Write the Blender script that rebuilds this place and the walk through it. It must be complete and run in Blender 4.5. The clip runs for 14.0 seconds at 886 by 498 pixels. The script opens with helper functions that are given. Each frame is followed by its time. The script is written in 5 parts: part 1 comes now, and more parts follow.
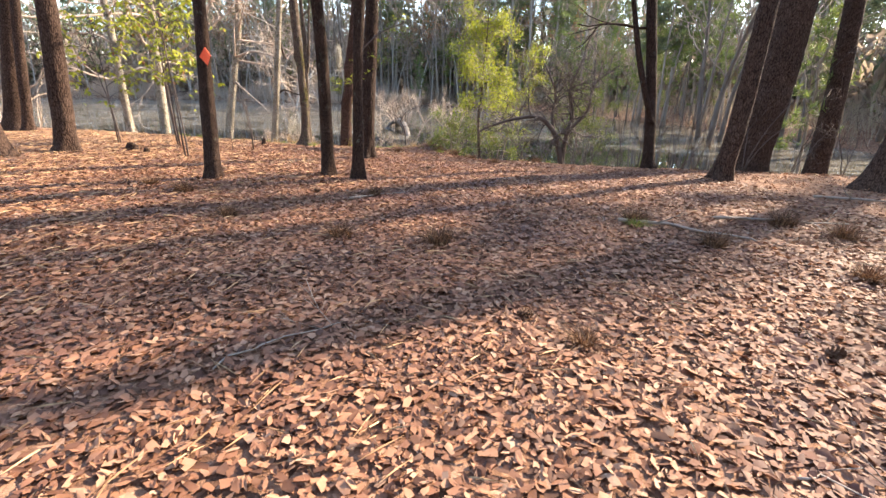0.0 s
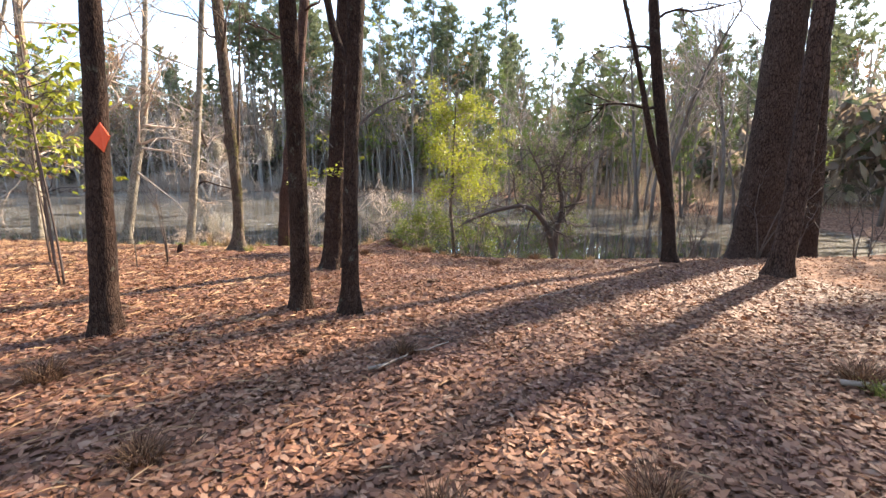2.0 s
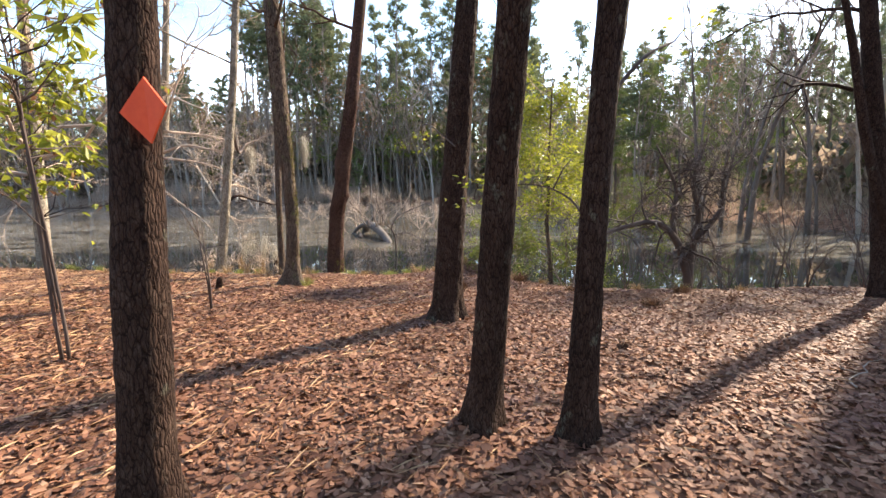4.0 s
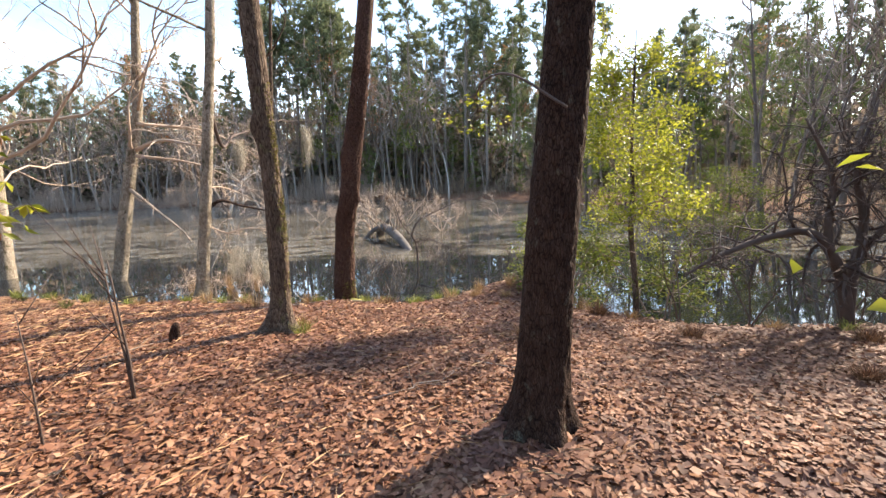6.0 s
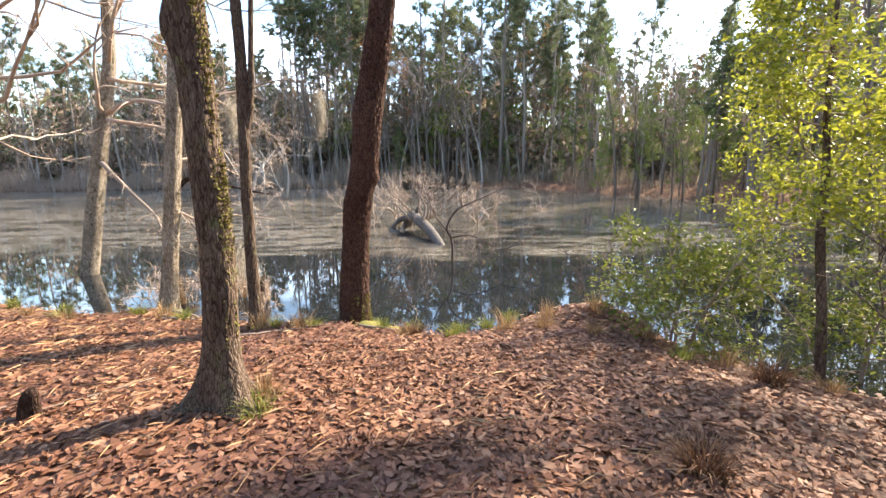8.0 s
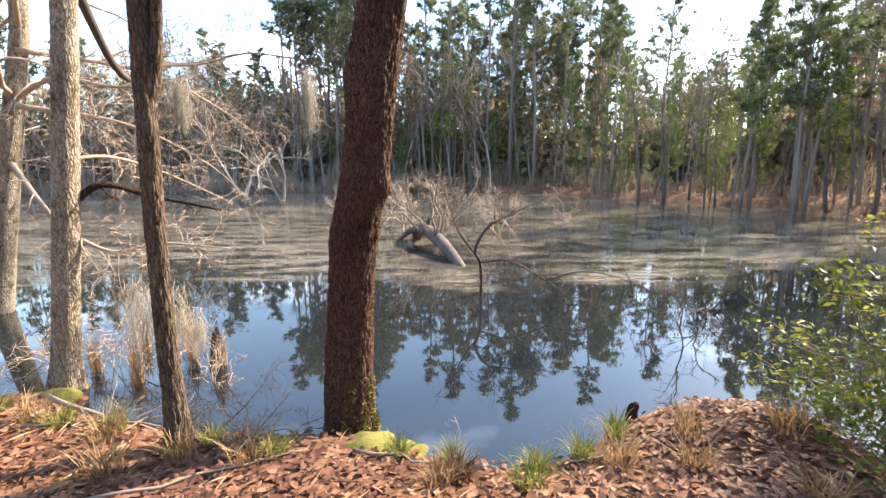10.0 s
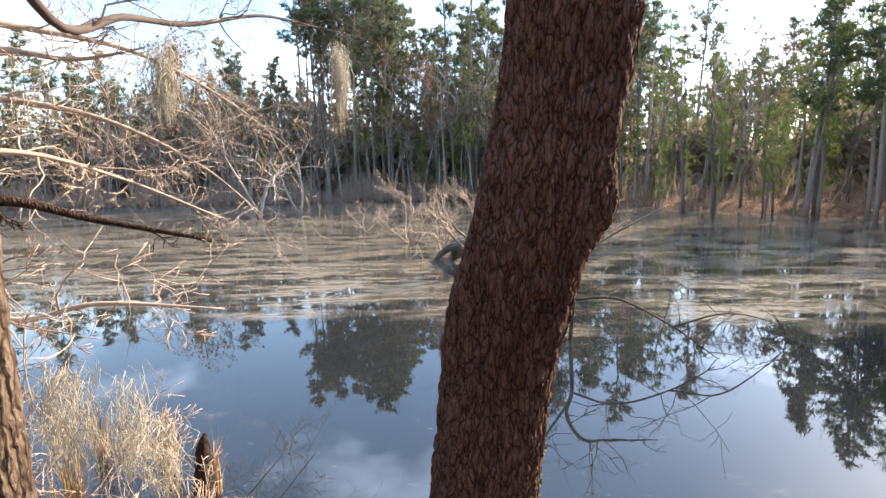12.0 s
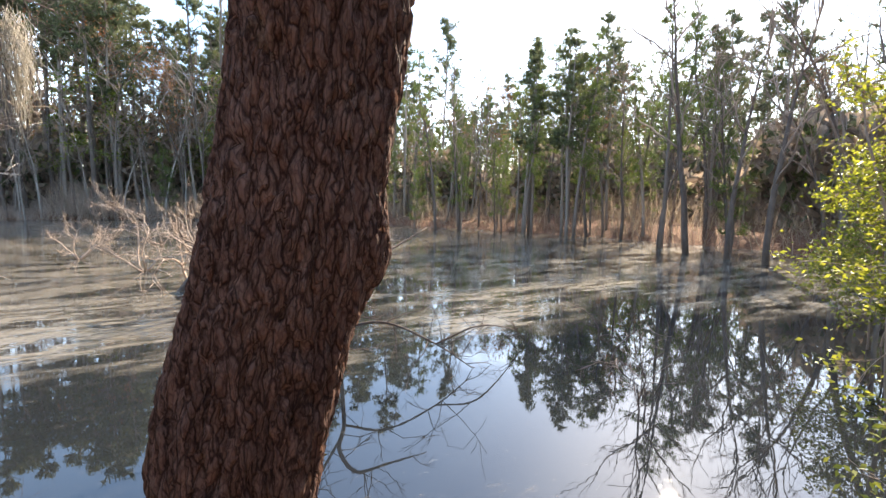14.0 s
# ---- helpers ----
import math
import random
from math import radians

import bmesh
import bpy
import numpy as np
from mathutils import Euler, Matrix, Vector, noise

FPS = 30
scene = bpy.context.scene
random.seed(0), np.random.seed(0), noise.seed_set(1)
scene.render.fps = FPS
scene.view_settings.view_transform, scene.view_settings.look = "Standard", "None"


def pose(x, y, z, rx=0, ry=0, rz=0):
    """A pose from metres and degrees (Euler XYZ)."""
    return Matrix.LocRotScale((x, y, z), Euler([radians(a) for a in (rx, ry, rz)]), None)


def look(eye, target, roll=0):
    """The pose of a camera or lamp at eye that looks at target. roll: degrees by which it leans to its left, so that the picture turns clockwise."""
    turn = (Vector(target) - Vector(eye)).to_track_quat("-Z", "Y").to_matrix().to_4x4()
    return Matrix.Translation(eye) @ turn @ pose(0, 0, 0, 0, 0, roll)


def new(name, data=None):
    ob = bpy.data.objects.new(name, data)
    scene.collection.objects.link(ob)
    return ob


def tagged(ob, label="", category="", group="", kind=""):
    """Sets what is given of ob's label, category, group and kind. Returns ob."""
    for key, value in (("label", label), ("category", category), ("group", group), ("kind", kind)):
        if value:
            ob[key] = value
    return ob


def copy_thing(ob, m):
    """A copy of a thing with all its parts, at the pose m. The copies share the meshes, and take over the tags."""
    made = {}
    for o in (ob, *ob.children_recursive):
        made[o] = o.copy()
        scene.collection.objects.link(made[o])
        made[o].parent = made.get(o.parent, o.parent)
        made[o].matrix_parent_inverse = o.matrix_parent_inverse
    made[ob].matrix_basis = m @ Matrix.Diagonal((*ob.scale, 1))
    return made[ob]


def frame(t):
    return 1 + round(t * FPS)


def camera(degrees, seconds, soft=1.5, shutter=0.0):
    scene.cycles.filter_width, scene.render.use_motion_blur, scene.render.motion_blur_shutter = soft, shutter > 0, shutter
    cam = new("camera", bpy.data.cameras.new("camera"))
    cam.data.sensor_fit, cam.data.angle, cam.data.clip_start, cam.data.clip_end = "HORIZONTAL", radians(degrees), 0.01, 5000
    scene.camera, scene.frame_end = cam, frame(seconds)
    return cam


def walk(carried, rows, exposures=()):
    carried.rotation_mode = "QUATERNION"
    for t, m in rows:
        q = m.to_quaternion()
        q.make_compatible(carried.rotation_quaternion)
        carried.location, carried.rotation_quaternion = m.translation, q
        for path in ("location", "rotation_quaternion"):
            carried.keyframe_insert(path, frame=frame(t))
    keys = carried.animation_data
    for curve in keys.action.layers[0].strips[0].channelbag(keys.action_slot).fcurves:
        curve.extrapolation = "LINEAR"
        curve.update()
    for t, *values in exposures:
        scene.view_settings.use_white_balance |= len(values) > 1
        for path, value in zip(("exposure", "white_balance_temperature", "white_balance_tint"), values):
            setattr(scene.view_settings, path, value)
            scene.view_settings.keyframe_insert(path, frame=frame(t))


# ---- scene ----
cam = camera(87.9, 14.0)


PATH = [
    (0, (0.255, 2.793, 1.469), (0.152, 4.677, 0.807), 1.1),
    (0.5, (0.071, 3.431, 1.464), (0.137, 5.37, 0.977), 1.2),
    (1, (-0.22, 3.986, 1.487), (-0.044, 5.937, 1.084), 1.0),
    (1.5, (-0.559, 4.621, 1.517), (-0.32, 6.574, 1.158), 0.5),
    (2, (-1.09, 5.179, 1.528), (-0.845, 7.137, 1.202), 0.0),
    (2.5, (-1.547, 5.755, 1.481), (-1.308, 7.716, 1.168), -0.3),
    (3, (-1.979, 6.375, 1.495), (-1.75, 8.339, 1.195), -0.6),
    (5.5, (-2.678, 9.215, 1.578), (-2.476, 11.185, 1.294), -1.2),
    (6, (-2.684, 9.866, 1.565), (-2.521, 11.836, 1.261), -2.0),
    (6.5, (-2.556, 10.394, 1.568), (-2.452, 12.364, 1.24), -1.6),
    (7, (-2.557, 10.922, 1.502), (-2.493, 12.892, 1.159), -1.2),
    (7.5, (-2.656, 11.558, 1.467), (-2.611, 13.526, 1.111), -1.3),
    (8, (-2.782, 12.248, 1.388), (-2.739, 14.216, 1.039), -0.7),
    (10.5, (-3.229, 15.045, 1.385), (-3.203, 17.018, 1.057), -0.7),
    (11, (-3.423, 15.586, 1.385), (-3.416, 17.561, 1.067), -0.9),
    (11.5, (-3.669, 16.028, 1.377), (-3.686, 18.004, 1.068), -1.3),
    (12, (-3.798, 16.389, 1.35), (-3.825, 18.367, 1.055), -1.3),
    (12.5, (-3.865, 16.64, 1.382), (-3.834, 18.621, 1.105), -1.1),
    (13, (-3.925, 16.82, 1.374), (-3.716, 18.793, 1.121), -0.5),
    (13.5, (-3.835, 16.755, 1.382), (-3.303, 18.669, 1.148), 0.2),
    (14, (-3.715, 16.67, 1.394), (-2.784, 18.426, 1.169), 0.4),
]
walk(cam, [(t, look(eye, target, roll)) for t, eye, target, roll in PATH],
     exposures=[(0, 2.15), (1.0, 2.35), (2.0, 2.05), (3.0, 1.75), (5.5, 1.7), (8.0, 1.9), (10.5, 1.85), (12, 1.75), (14, 1.8)])

# ---- light ----
SUN_AZ, SUN_EL = 56.0, 32.0   # degrees clockwise from +y, and above the horizon
to_sun = Vector((math.sin(radians(SUN_AZ)) * math.cos(radians(SUN_EL)),
                 math.cos(radians(SUN_AZ)) * math.cos(radians(SUN_EL)), math.sin(radians(SUN_EL))))
world = bpy.data.worlds.new("world")
scene.world = world
world.use_nodes = True
wn, wl = world.node_tree.nodes, world.node_tree.links
wn.clear()
w_out, w_bg, w_sky = wn.new("ShaderNodeOutputWorld"), wn.new("ShaderNodeBackground"), wn.new("ShaderNodeTexSky")
w_sky.sky_type, w_sky.sun_disc = "NISHITA", False
w_sky.sun_elevation, w_sky.sun_rotation = radians(SUN_EL), radians(SUN_AZ)
w_sky.air_density, w_sky.dust_density, w_sky.ozone_density = 1.1, 0.5, 1.9
w_tc, w_map, w_noise, w_ramp = (wn.new("ShaderNodeTexCoord"), wn.new("ShaderNodeMapping"),
                                wn.new("ShaderNodeTexNoise"), wn.new("ShaderNodeValToRGB"))
w_map.inputs["Scale"].default_value = (1.0, 1.0, 2.6)
w_noise.inputs["Scale"].default_value, w_noise.inputs["Detail"].default_value = 1.9, 6.0
w_noise.inputs["Roughness"].default_value = 0.55
w_ramp.color_ramp.elements[0].position, w_ramp.color_ramp.elements[1].position = 0.53, 0.70
w_mix = wn.new("ShaderNodeMix")
w_mix.data_type = "RGBA"
w_add = wn.new("ShaderNodeVectorMath")   # clouds take up the sky's own brightness round the sun
w_add.operation = "MULTIPLY_ADD"
w_add.inputs[1].default_value, w_add.inputs[2].default_value = (2.0, 1.95, 1.9), (3.8, 3.95, 4.2)
wl.new(w_sky.outputs["Color"], w_add.inputs[0])
wl.new(w_add.outputs["Vector"], w_mix.inputs["B"])
wl.new(w_tc.outputs["Generated"], w_map.inputs["Vector"])
wl.new(w_map.outputs["Vector"], w_noise.inputs["Vector"])
wl.new(w_noise.outputs["Fac"], w_ramp.inputs["Fac"])
wl.new(w_ramp.outputs["Color"], w_mix.inputs["Factor"])
wl.new(w_sky.outputs["Color"], w_mix.inputs["A"])
wl.new(w_mix.outputs["Result"], w_bg.inputs["Color"])
w_bg.inputs["Strength"].default_value = 0.15
wl.new(w_bg.outputs["Background"], w_out.inputs["Surface"])
sun = new("sun", bpy.data.lights.new("sun", "SUN"))
sun.data.energy, sun.data.angle, sun.data.color = 5.0, radians(1.4), (1.0, 0.85, 0.66)
sun.matrix_world = look(to_sun * 100, (0, 0, 0))


# ---- materials ----
def nodes_of(name):
    m = bpy.data.materials.new(name)
    m.use_nodes = True
    return m, m.node_tree.nodes, m.node_tree.links, m.node_tree.nodes["Principled BSDF"]


def ramp_node(n, stops):
    r = n.new("ShaderNodeValToRGB")
    el = r.color_ramp.elements
    while len(el) < len(stops):
        el.new(0.5)
    for e, (p, c) in zip(el, stops):
        e.position, e.color = p, (*c, 1)
    return r


def noise_node(n, l, scale, stretch=(1, 1, 1), detail=5.0, rough=0.6):
    tc, mp, nz = n.new("ShaderNodeTexCoord"), n.new("ShaderNodeMapping"), n.new("ShaderNodeTexNoise")
    mp.inputs["Scale"].default_value = stretch
    nz.inputs["Scale"].default_value, nz.inputs["Detail"].default_value = scale, detail
    nz.inputs["Roughness"].default_value = rough
    l.new(tc.outputs["Object"], mp.inputs["Vector"])
    l.new(mp.outputs["Vector"], nz.inputs["Vector"])
    return nz.outputs["Fac"]


def math_node(n, l, op, a, b, clamp=False):
    m = n.new("ShaderNodeMath")
    m.operation, m.use_clamp = op, clamp
    for s, v in zip(m.inputs, (a, b)):
        if isinstance(v, (int, float)):
            s.default_value = v
        else:
            l.new(v, s)
    return m.outputs[0]


def surface(name, stops, scale=20.0, stretch=(1, 1, 1), big=1.5, rough=0.85, bump=0.3, bump_dist=0.01, rand="", amount=0.5,
            through_light=0.0, spec=0.3, patch=None):
    """A surface of two noises and a random tone per piece. patch: a second colour in blotches (colour, scale, low, high)."""
    m, n, l, p = nodes_of(name)
    fine = noise_node(n, l, scale, stretch)
    large = noise_node(n, l, big, (1, 1, 1), 3.0)
    f = math_node(n, l, "ADD", math_node(n, l, "MULTIPLY", fine, 0.65), math_node(n, l, "MULTIPLY", large, 0.35))
    if rand:
        src = n.new("ShaderNodeNewGeometry").outputs["Random Per Island"] if rand == "island" else n.new("ShaderNodeObjectInfo").outputs["Random"]
        f = math_node(n, l, "ADD", math_node(n, l, "MULTIPLY", f, 1 - amount), math_node(n, l, "MULTIPLY", src, amount))
    r = ramp_node(n, stops)
    l.new(f, r.inputs["Fac"])
    col = r.outputs["Color"]
    if patch:
        pr = ramp_node(n, [(patch[2], (0, 0, 0)), (patch[3], (1, 1, 1))])
        l.new(noise_node(n, l, patch[1], (1, 1, 0.7), 6.0), pr.inputs["Fac"])
        mx = n.new("ShaderNodeMix")
        mx.data_type = "RGBA"
        mx.inputs["B"].default_value = (*patch[0], 1)
        l.new(pr.outputs["Color"], mx.inputs["Factor"])
        l.new(col, mx.inputs["A"])
        col = mx.outputs["Result"]
    l.new(col, p.inputs["Base Color"])
    p.inputs["Roughness"].default_value, p.inputs["Specular IOR Level"].default_value = rough, spec
    if bump:
        b = n.new("ShaderNodeBump")
        b.inputs["Strength"].default_value, b.inputs["Distance"].default_value = bump, bump_dist
        l.new(fine, b.inputs["Height"])
        l.new(b.outputs["Normal"], p.inputs["Normal"])
    if through_light:
        t, mix = n.new("ShaderNodeBsdfTranslucent"), n.new("ShaderNodeMixShader")
        l.new(col, t.inputs["Color"])
        mix.inputs["Fac"].default_value = through_light
        l.new(p.outputs["BSDF"], mix.inputs[1])
        l.new(t.outputs["BSDF"], mix.inputs[2])
        l.new(mix.outputs["Shader"], n["Material Output"].inputs["Surface"])
    return m


def pond_surface():
    """Clear dark water near the bank, a duckweed film farther out, with gaps and clots."""
    m, n, l, p = nodes_of("pond_water")
    tc, sep = n.new("ShaderNodeTexCoord"), n.new("ShaderNodeSeparateXYZ")
    l.new(tc.outputs["Object"], sep.inputs[0])
    blotch = noise_node(n, l, 0.13, (1, 1.6, 1), 6.0, 0.62)
    clots = noise_node(n, l, 1.1, (0.6, 1.8, 1), 7.0, 0.7)
    specks = noise_node(n, l, 9.0, (1, 1.6, 1), 5.0, 0.7)
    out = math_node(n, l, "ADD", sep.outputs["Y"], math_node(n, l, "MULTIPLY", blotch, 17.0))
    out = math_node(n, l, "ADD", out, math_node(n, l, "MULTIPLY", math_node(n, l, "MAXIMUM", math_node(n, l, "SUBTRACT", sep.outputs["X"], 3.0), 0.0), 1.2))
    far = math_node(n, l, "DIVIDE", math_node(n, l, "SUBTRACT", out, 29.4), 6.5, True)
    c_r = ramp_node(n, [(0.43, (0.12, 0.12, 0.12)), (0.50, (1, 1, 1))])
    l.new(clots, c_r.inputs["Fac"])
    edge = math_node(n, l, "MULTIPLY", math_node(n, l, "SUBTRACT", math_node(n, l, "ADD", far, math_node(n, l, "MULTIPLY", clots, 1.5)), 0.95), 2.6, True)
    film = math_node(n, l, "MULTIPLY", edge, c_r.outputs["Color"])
    f_r = ramp_node(n, [(0.42, (0.35, 0.35, 0.35)), (0.50, (1, 1, 1))])      # small dark gaps all over the film
    l.new(noise_node(n, l, 3.2, (0.5, 2.0, 1), 6.0, 0.7), f_r.inputs["Fac"])
    film = math_node(n, l, "MULTIPLY", film, f_r.outputs["Color"])
    s_r = ramp_node(n, [(0.60, (0, 0, 0)), (0.72, (1, 1, 1))])
    l.new(specks, s_r.inputs["Fac"])
    film = math_node(n, l, "MAXIMUM", film, math_node(n, l, "MULTIPLY", s_r.outputs["Color"], 0.22))
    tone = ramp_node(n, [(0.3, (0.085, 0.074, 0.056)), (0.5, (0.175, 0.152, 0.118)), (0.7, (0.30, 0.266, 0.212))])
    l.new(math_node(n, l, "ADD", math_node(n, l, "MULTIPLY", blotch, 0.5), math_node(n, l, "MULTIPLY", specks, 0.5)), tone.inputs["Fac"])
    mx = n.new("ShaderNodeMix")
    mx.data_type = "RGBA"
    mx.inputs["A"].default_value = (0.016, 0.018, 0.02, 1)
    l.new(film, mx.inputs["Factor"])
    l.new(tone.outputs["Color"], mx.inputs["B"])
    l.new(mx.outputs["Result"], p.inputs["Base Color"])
    rough = math_node(n, l, "ADD", math_node(n, l, "MULTIPLY", film, 0.16), 0.012)
    l.new(rough, p.inputs["Roughness"])
    p.inputs["IOR"].default_value = 1.45
    l.new(math_node(n, l, "SUBTRACT", 1.0, math_node(n, l, "MULTIPLY", film, 0.72)), p.inputs["Specular IOR Level"])
    b = n.new("ShaderNodeBump")
    b.inputs["Strength"].default_value, b.inputs["Distance"].default_value = 0.025, 0.02
    l.new(noise_node(n, l, 3.0, (1, 1, 1), 3.0), b.inputs["Height"])
    l.new(b.outputs["Normal"], p.inputs["Normal"])
    return m


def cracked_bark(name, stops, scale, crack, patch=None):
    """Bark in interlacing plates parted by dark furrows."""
    m = surface(name, stops, 34, (1, 1, 0.35), 2.2, 0.95, 0.0, patch=patch, spec=0.15)
    n, l = m.node_tree.nodes, m.node_tree.links
    p = n["Principled BSDF"]
    tc, mp, vo, wob = n.new("ShaderNodeTexCoord"), n.new("ShaderNodeMapping"), n.new("ShaderNodeTexVoronoi"), n.new("ShaderNodeTexNoise")
    wob.inputs["Scale"].default_value, wob.inputs["Detail"].default_value = 24.0, 6.0
    add = n.new("ShaderNodeVectorMath")
    add.operation = "MULTIPLY_ADD"
    add.inputs[1].default_value = (0.022, 0.022, 0.05)
    l.new(tc.outputs["Object"], wob.inputs["Vector"])
    l.new(wob.outputs["Color"], add.inputs[0])
    l.new(tc.outputs["Object"], add.inputs[2])
    mp.inputs["Scale"].default_value = scale
    l.new(add.outputs["Vector"], mp.inputs["Vector"])
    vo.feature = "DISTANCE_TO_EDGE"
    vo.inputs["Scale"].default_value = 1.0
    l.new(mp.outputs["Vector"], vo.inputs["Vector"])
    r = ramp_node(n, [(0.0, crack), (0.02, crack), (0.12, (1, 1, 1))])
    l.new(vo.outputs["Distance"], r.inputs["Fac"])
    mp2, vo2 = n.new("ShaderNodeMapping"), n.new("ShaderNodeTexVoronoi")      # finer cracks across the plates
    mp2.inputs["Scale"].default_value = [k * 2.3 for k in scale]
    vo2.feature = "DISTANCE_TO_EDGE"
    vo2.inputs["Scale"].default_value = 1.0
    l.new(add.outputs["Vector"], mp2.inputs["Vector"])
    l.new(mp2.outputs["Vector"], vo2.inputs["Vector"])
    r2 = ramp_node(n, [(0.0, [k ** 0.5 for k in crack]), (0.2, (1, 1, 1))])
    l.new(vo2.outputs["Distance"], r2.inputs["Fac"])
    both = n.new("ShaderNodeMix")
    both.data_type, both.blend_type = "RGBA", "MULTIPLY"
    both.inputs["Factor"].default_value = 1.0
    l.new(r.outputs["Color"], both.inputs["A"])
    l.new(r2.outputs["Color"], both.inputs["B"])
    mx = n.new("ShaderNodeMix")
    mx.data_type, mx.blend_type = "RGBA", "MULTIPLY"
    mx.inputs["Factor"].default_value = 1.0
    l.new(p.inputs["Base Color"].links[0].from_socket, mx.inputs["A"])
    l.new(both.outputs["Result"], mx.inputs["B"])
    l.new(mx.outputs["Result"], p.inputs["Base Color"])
    b1, b2 = n.new("ShaderNodeBump"), n.new("ShaderNodeBump")
    b1.inputs["Strength"].default_value, b1.inputs["Distance"].default_value = 0.55, 0.015
    b2.inputs["Strength"].default_value, b2.inputs["Distance"].default_value = 0.6, 0.006
    hr = ramp_node(n, [(0.0, (0, 0, 0)), (0.3, (1, 1, 1))])
    l.new(vo.outputs["Distance"], hr.inputs["Fac"])
    l.new(hr.outputs["Color"], b1.inputs["Height"])
    l.new(noise_node(n, l, 60, (1, 1, 0.4)), b2.inputs["Height"])
    l.new(b1.outputs["Normal"], b2.inputs["Normal"])
    l.new(b2.outputs["Normal"], p.inputs["Normal"])
    return m


def mosaic_soil():
    """Soil under matted leaf scraps of all brown tones."""
    m, n, l, p = nodes_of("matted_leaf_soil")
    tc, vo = n.new("ShaderNodeTexCoord"), n.new("ShaderNodeTexVoronoi")
    vo.inputs["Scale"].default_value, vo.inputs["Randomness"].default_value = 17.0, 1.0
    l.new(tc.outputs["Object"], vo.inputs["Vector"])
    sep = n.new("ShaderNodeSeparateColor")
    l.new(vo.outputs["Color"], sep.inputs[0])
    f = math_node(n, l, "ADD", math_node(n, l, "MULTIPLY", sep.outputs[0], 0.6), math_node(n, l, "MULTIPLY", noise_node(n, l, 40), 0.4))
    r = ramp_node(n, [(0.15, (0.06, 0.03, 0.019)), (0.45, (0.16, 0.082, 0.05)), (0.75, (0.27, 0.15, 0.094)), (0.95, (0.37, 0.24, 0.16))])
    l.new(f, r.inputs["Fac"])
    l.new(r.outputs["Color"], p.inputs["Base Color"])
    p.inputs["Roughness"].default_value, p.inputs["Specular IOR Level"].default_value = 0.95, 0.1
    b = n.new("ShaderNodeBump")
    b.inputs["Strength"].default_value, b.inputs["Distance"].default_value = 1.0, 0.03
    l.new(f, b.inputs["Height"])
    l.new(b.outputs["Normal"], p.inputs["Normal"])
    return m


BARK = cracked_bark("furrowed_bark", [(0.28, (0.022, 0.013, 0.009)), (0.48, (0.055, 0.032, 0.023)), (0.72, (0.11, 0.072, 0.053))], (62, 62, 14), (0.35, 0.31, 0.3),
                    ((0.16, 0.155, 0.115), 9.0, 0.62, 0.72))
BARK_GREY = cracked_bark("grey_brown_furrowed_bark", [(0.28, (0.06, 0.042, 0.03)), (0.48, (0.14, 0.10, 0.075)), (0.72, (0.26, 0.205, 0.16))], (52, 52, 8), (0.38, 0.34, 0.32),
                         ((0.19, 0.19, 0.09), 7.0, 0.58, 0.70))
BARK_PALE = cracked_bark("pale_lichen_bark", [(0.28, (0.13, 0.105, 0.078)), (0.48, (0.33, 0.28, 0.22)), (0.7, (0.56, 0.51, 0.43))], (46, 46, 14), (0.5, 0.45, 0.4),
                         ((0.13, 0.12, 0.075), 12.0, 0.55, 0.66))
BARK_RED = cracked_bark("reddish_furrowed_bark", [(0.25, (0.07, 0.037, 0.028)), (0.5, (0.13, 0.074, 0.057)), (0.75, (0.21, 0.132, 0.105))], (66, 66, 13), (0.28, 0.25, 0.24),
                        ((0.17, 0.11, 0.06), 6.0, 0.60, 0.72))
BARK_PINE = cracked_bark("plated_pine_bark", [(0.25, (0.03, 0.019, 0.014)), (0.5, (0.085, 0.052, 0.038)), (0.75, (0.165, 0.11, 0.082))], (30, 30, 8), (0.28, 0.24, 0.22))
BARK_FAR = surface("grey_brown_bark", [(0.25, (0.10, 0.078, 0.063)), (0.5, (0.20, 0.16, 0.13)), (0.75, (0.32, 0.27, 0.225))],
                   8, (1, 1, 0.3), 0.6, 0.9, 0.4, 0.03, rand="object", amount=0.4)
BARK_WHITE = surface("bleached_bark", [(0.25, (0.22, 0.18, 0.15)), (0.5, (0.38, 0.33, 0.28)), (0.75, (0.52, 0.47, 0.41))],
                     10, (1, 1, 0.3), 1.0, 0.9, 0.4, 0.02, rand="object", amount=0.3)
TWIG = surface("brown_twigs", [(0.2, (0.10, 0.07, 0.055)), (0.5, (0.25, 0.19, 0.15)), (0.8, (0.40, 0.32, 0.255))], 5, rand="island", amount=0.5, bump=0)
SCRUB = surface("mixed_winter_scrub", [(0.15, (0.16, 0.12, 0.09)), (0.4, (0.29, 0.22, 0.165)), (0.65, (0.41, 0.32, 0.24)), (0.9, (0.34, 0.32, 0.17))], 0.5, rand="island", amount=0.6, bump=0, through_light=0.45)
# paler copy of TWIG: bleached twigs, and sunlight put into the colour
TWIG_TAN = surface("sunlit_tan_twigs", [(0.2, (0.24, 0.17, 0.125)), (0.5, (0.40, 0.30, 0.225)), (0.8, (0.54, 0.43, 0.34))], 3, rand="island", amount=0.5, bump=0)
TWIG_DARK = surface("dark_twigs", [(0.2, (0.04, 0.028, 0.024)), (0.5, (0.085, 0.06, 0.05)), (0.8, (0.15, 0.11, 0.09))], 6, rand="island", amount=0.4, bump=0)
SOIL = mosaic_soil()
